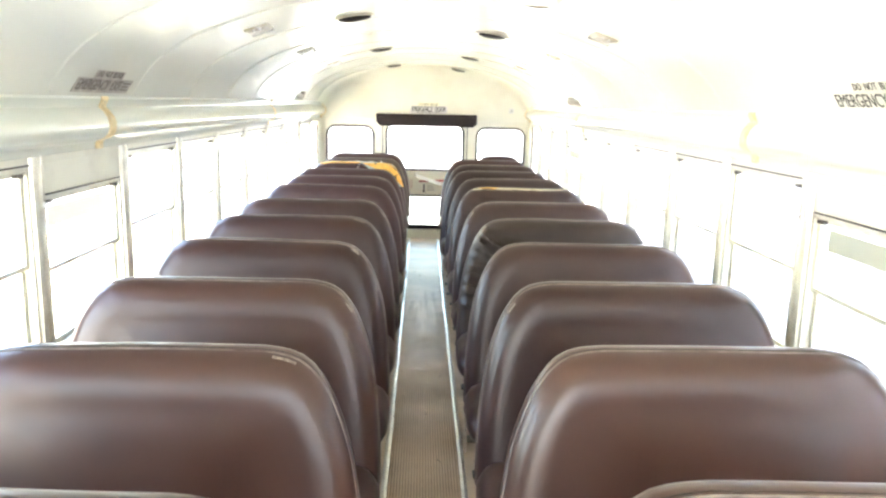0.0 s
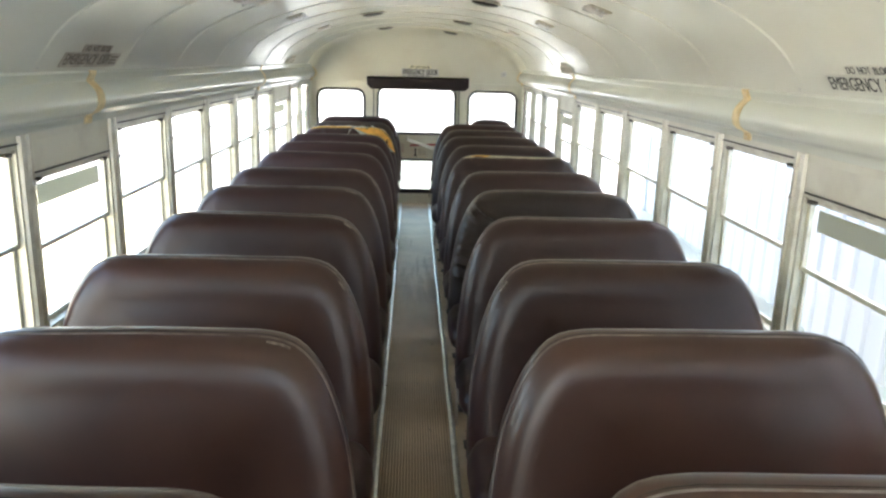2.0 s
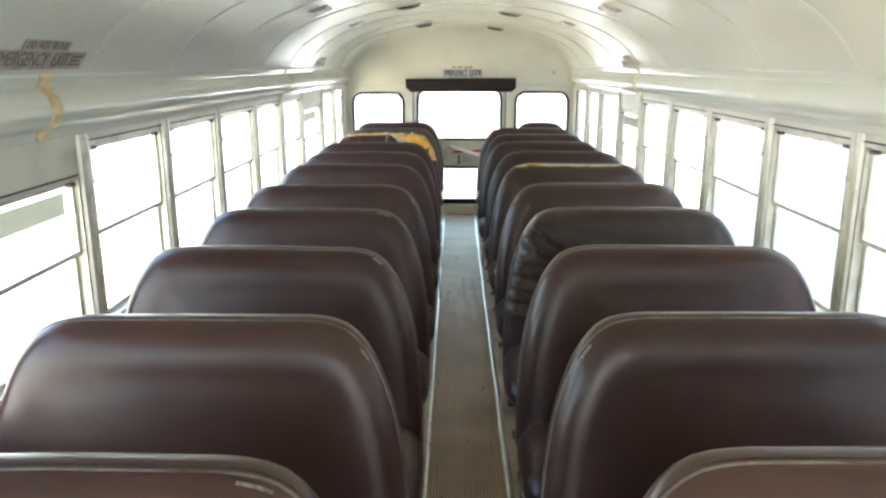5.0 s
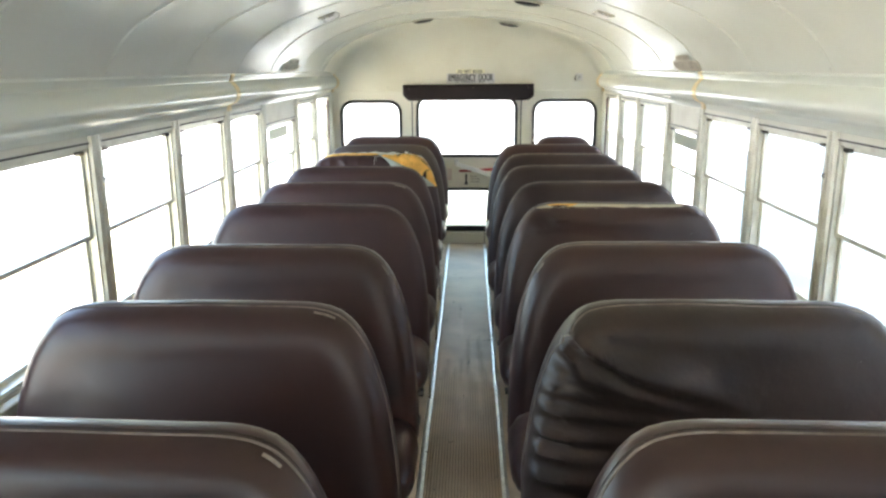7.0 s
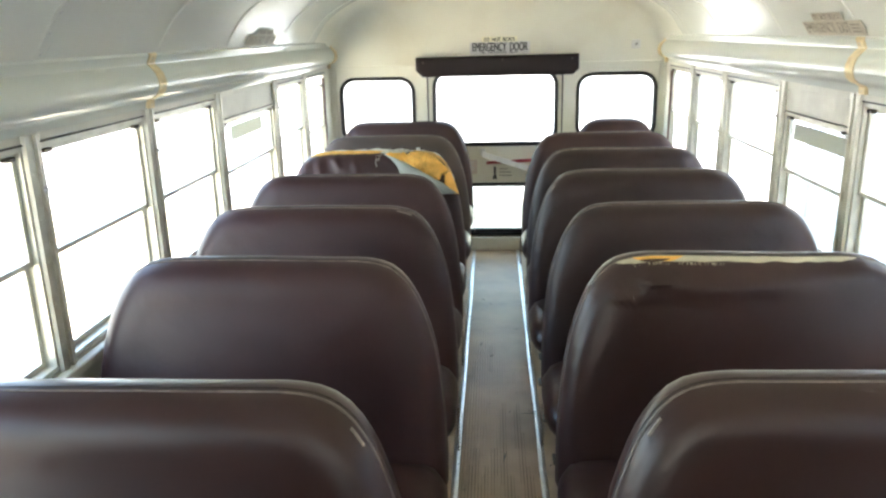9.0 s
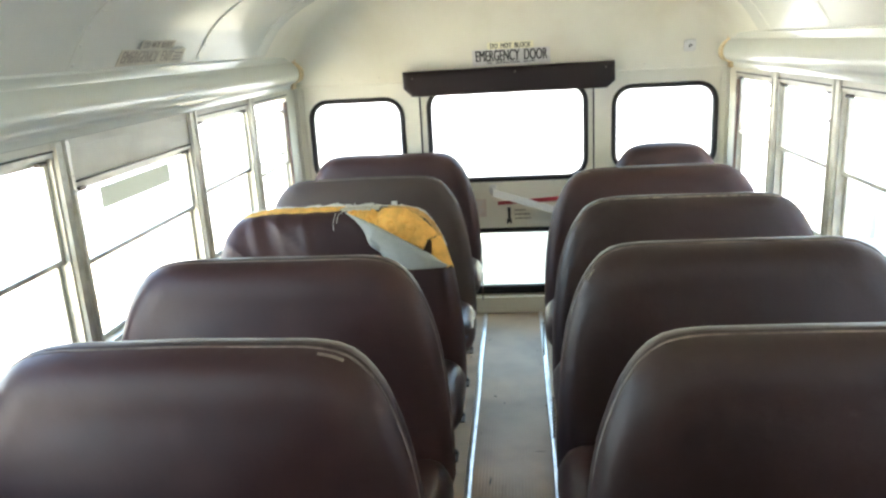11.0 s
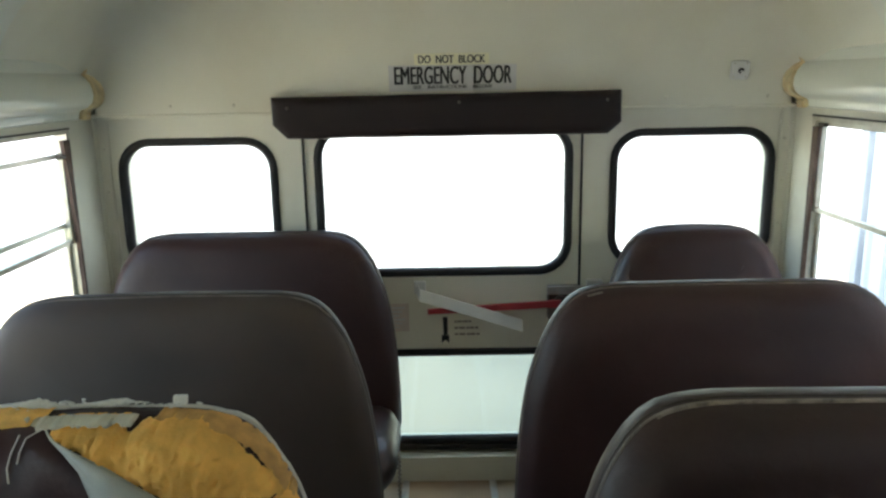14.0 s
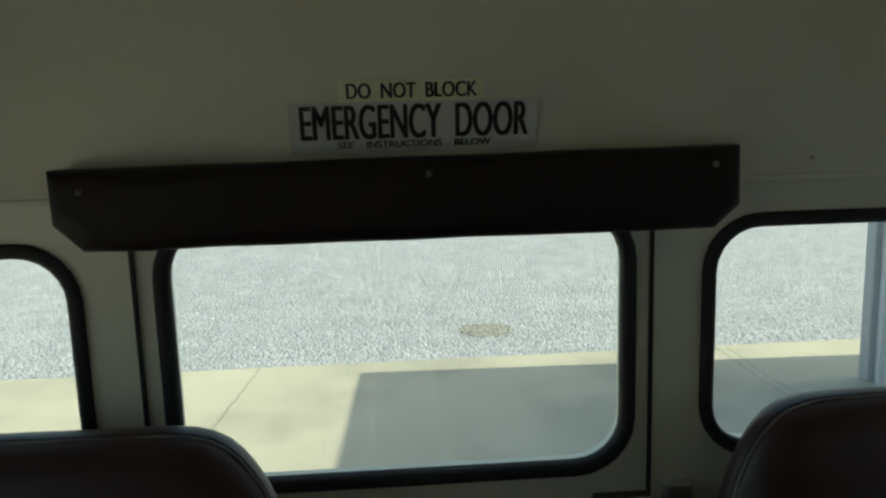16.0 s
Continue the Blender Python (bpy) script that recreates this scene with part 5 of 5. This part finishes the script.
part("foam_block", crumble(BLOCK, 0.0185, 0.013, 9.0, cell=0.0028, fray=0.0026), FOAM, torn, "yellow crumbling foam", True, 0.7)
part("foam_block", crumble(SHARD, 0.0170, 0.007, 19.0), FOAM, torn, "yellow foam broken off at the crack", True, 0.7)
rim_xs = [0.225 + 0.0095 * k for k in range(21)]
gap = lambda x: float(np.interp(x, (0.22, 0.26, 0.30, 0.36, 0.40, 0.42), (0.002, 0.0045, 0.0055, 0.0060, 0.0068, 0.0085)))
rim_piece = [(x, rim_z(x) - 0.0006) for x in rim_xs] + [(x, rim_z(x) - gap(x)) for x in reversed(rim_xs)]
part("foam_edge", crumble(rim_piece, 0.006, 0.003, 4.0, cell=0.0022, thick=0.03, fray=0.0008, push=0.0052), FOAM_BROWN, torn, "browned foam left along the rim", True, 0.9)
part("foam_strip", patch(top_lines(-0.315, 0.068, 0.0050, 110, 12.0, ends=0.16), rumpled, 0.005, 0.003, 12.0, 8), FOAM, torn, "yellow foam along the top", True, 0.6)
film = [(0.046, 0.9235), (0.070, 0.9252), (0.170, 0.9252), (0.200, 0.9240), (0.196, 0.9165), (0.180, 0.9190), (0.130, 0.9190), (0.100, 0.9180), (0.070, 0.9190)]
part("cloth_film", crumble(film, 0.024, 0.004, 17.0, cell=0.0024, thick=0.004, push=0.010), CLOTH, torn, "pale torn cloth film over the foam", True, 0.9)

# ragged white wadding that stands along the back of the rim
bm = bmesh.new()
rim = [p for p in even(back_outline(HALF), 900) if p.y > 0.78 and -0.40 < p.x < 0.44]
rim.sort(key=lambda p: p.x)
ring = []
for p in rim:
    out = (Vector((p.x, p.y)) - Vector((0, 0.6))).normalized()
    ragged_by = max(0.0, noise.noise((p.x * 16, 3.0, 5.0)) + 0.25) * 0.010 + 0.004 * abs(noise.noise((p.x * 90, 1.0, 2.0)))
    h = (0.0045 + ragged_by) * (0.55 if p.x > 0.2 else 1.0)
    y = 0.022 + 0.006 * noise.noise((p.x * 30, 1, 1))
    w = 0.0035 + 0.003 * abs(noise.noise((p.x * 45, 7.0, 1.0)))
    ring.append([lean(rumpled((p.x + out.x * g, y + dy, p.y + out.y * g))) for g, dy in ((-0.002, -w), (h * 0.7, -w * 0.8), (h, 0.0), (h * 0.7, w), (-0.002, w))])
loft(bm, ring)
for q in range(46):
    x = rnd.uniform(-0.34, 0.30) if q % 2 else rnd.uniform(-0.08, 0.18)
    c = Vector(lean(rumpled((x, rnd.uniform(0.006, 0.030), rim_z(x) + rnd.uniform(0.002, 0.008)))))
    bmesh.ops.create_icosphere(bm, subdivisions=1, radius=rnd.uniform(0.0012, 0.0034), matrix=Matrix.Translation(c) @ Matrix.Rotation(rnd.uniform(-0.5, 0.5), 4, "Y") @ Matrix.Diagonal((rnd.uniform(1.4, 3.4), 1, rnd.uniform(0.5, 0.9), 1)))
tagged(part("wadding", bm, WADDING, torn, "", True, 1.5), "white frayed wadding on the edge", kind="stuff")
bm = bmesh.new()
box(bm, 0.236, 0.256, 0.020, 0.030, rim_z(0.24) + 0.002, rim_z(0.24) + 0.014, 0.001)
for v in bm.verts:
    v.co = lean(v.co)
part("cloth_tag", bm, WADDING, torn, "small white cloth tag")
bm = bmesh.new()
for k in range(5):
    x = 0.176 + 0.012 * k
    tube(bm, [lean((x, 0.012, rim_z(x) + 0.0074)), lean((x + 0.007, 0.013, rim_z(x) + 0.0080))], 0.0010, 5)
part("stitches", bm, SEAM, torn, "dark stitches left in the rim")
bm = bmesh.new()
for run in (((0.074, 0.921), (0.060, 0.916), (0.056, 0.902), (0.055, 0.889)), ((0.048, 0.918), (0.044, 0.900), (0.042, 0.884), (0.046, 0.866))):
    tube(bm, [lean(rumpled((x, front_y(x, z) - 0.0035, z))) for x, z in run], 0.0012, 5)
part("torn_edge", bm, WADDING, torn, "pale torn threads of the cover")

# flap: the cover folded down over itself along the foam's lower edge
FOLD = ((0.080, 0.9245), (0.189, 0.884), (0.296, 0.831), (0.384, 0.782), (0.441, 0.733))
HEM = ((0.0815, 0.9215), (0.120, 0.897), (0.140, 0.878), (0.160, 0.848), (0.172, 0.818), (0.205, 0.792), (0.228, 0.762), (0.265, 0.739), (0.313, 0.732), (0.367, 0.735), (0.405, 0.735), (0.441, 0.731))


def along(pts, f):
    acc = [0.0]
    for p, q in zip(pts, pts[1:]):
        acc.append(acc[-1] + math.hypot(q[0] - p[0], q[1] - p[1]))
    return tuple(float(np.interp(f * acc[-1], acc, [p[k] for p in pts])) for k in (0, 1))


bm = bmesh.new()
rows, hem = [], []
for i in range(61):
    f = i / 60
    (x, z), (xh, zh) = along(FOLD, f), along(HEM, f)
    xh += 0.0022 * noise.noise((f * 60, 1.0, 3.0))
    zh += 0.0030 * noise.noise((f * 60, 5.0, 3.0))
    wide = min(1.0, math.hypot(xh - x, zh - z) / 0.06)
    row = []
    for j in range(15):
        g = j / 14
        xx, zz = x + (xh - x) * g, z + (zh - z) * g
        base = rumpled((xx, front_y(xx, zz), zz))
        y = base[1] - 0.006 - 0.0145 * (1 - g) ** 2 - wide * (0.016 * math.sin(math.pi * g ** 0.7) + 0.004 * g) - 0.003 * noise.noise((f * 6, g * 4, 2))
        row.append(bm.verts.new(lean((xx, y, zz))))
    rows.append(row)
    hem.append(tuple(row[-1].co))
for a, b in zip(rows, rows[1:]):
    for j in range(14):
        bm.faces.new((a[j], a[j + 1], b[j + 1], b[j]))
flap = part("flap", bm, BACKING, torn, "grey cloth-backed vinyl flap folded down", True, 1.2)
md = flap.modifiers.new("thick", "SOLIDIFY")
md.thickness = 0.0025
bm = bmesh.new()
tube(bm, hem[22:54], 0.0016, 5)
part("flap_hem", bm, PALE_SCUFF, flap, "pale frayed hem")

# single seat by the door
single = seat("narrow brown vinyl seat for one beside the door", half=0.31, vinyl=VINYL_MATTE, warp=lambda p: soft(p, 0.004, 77.0), seed=71, aisle=-1)
single.matrix_world = pose(0.795, ROWS_R[11] - 0.01, 0)

# ---- outside ----
GROUND = -0.95


def sheet(name, x0, x1, y0, y1, z, material, label, category):
    bm = bmesh.new()
    bm.faces.new([bm.verts.new(p) for p in ((x0, y0, z), (x1, y0, z), (x1, y1, z), (x0, y1, z))])
    return tagged(part(name, bm, material), label, category, kind="structure")


sheet("ground", -1500, 1500, -1500, 1500, GROUND - 0.02, GRAVEL, "pale grey gravel yard reaching into the distance", "ground")
bm = bmesh.new()
box(bm, -9.0, 16.0, -16.0, 15.03, GROUND - 0.3, GROUND)
apron = tagged(part("pavement", bm, CONCRETE), "sunlit concrete apron behind the bus", "pavement", kind="structure")

bm = bmesh.new()
rim = [(1.0 + (0.31 + 0.10 * noise.noise((a, 3, 1))) * math.cos(a), 16.1 + (0.30 + 0.08 * noise.noise((a * 2, 5, 1))) * math.sin(a), GROUND - 0.014) for a in [q * math.tau / 40 for q in range(40)]]
bm.faces.new([bm.verts.new(p) for p in rim])
tagged(part("damp_patch", bm, GRAVEL_DAMP), "small damp dark patch in the gravel", "patch", kind="structure")
for pts in (((-1.41, 15.02), (-1.45, 14.5), (-1.50, 13.9), (-1.62, 12.6)), ((3.25, 15.02), (3.24, 14.5), (3.23, 14.0), (3.30, 13.0)), ((3.36, 14.93), (3.35, 14.5), (3.33, 14.0), (3.40, 13.1))):
    bm = bmesh.new()
    rows = []
    for i in range(25):
        f = i / 24 * (len(pts) - 1)
        k = min(int(f), len(pts) - 2)
        x = pts[k][0] + (pts[k + 1][0] - pts[k][0]) * (f - k) + 0.03 * noise.noise((f * 4, 1, 2))
        y = pts[k][1] + (pts[k + 1][1] - pts[k][1]) * (f - k)
        rows.append([bm.verts.new((x + d, y, GROUND + 0.004)) for d in (-0.004, 0.004)])
    for a, b in zip(rows, rows[1:]):
        bm.faces.new((a[0], a[1], b[1], b[0]))
    part("crack", bm, GREY_STEEL, apron, "thin dark crack")

shed = thing("metal_building", Matrix.Translation((4.12, 13.9, GROUND)) @ Matrix.Rotation(radians(-2.3), 4, "Z") @ Matrix.Translation((-4.12, -13.9, 0)), "tall pale metal building with ribbed siding", "building")
bm = bmesh.new()
prof = []
y = -18.0
while y < 13.77:
    prof += [(0.0, y), (0.0, y + 0.20), (-0.032, y + 0.225), (-0.032, y + 0.265), (0.0, y + 0.29)]
    y += 0.305
vr = [[bm.verts.new((4.16 + d, min(yy, 13.84), z)) for d, yy in prof] for z in (0.0, 6.08)]
for k in range(len(prof) - 1):
    bm.faces.new((vr[0][k], vr[0][k + 1], vr[1][k + 1], vr[1][k]))
part("siding", bm, SIDING, shed, "ribbed pale blue-white siding")
bm = bmesh.new()
box(bm, 4.22, 16.0, -18.0, 13.82, 0.0, 6.07)
part("wall", bm, SIDING, shed)
bm = bmesh.new()
box(bm, 4.10, 4.27, 13.76, 13.90, 0.0, 6.08, 0.01)
part("corner_trim", bm, TRIM_GREY, shed, "grey corner trim")
bm = bmesh.new()
box(bm, 4.08, 16.2, -18.2, 14.02, 6.09, 6.31, 0.02)
part("roof", bm, TRIM_GREY, shed, "grey roof edge")

# outer skin of the coach and its shadow-casting underside
for s in (-1, 1):
    bm = bmesh.new()
    x0, x1 = sorted((s * (X_WALL + 0.078), s * (X_WALL + 0.090)))
    box(bm, x0, x1, FRONT - 0.04, REAR + 0.06, -0.45, SILL - 0.01)
    tagged(part("skirt", bm, OUTER), "yellow painted outer skirt panel of the bus", "panel", kind="structure")
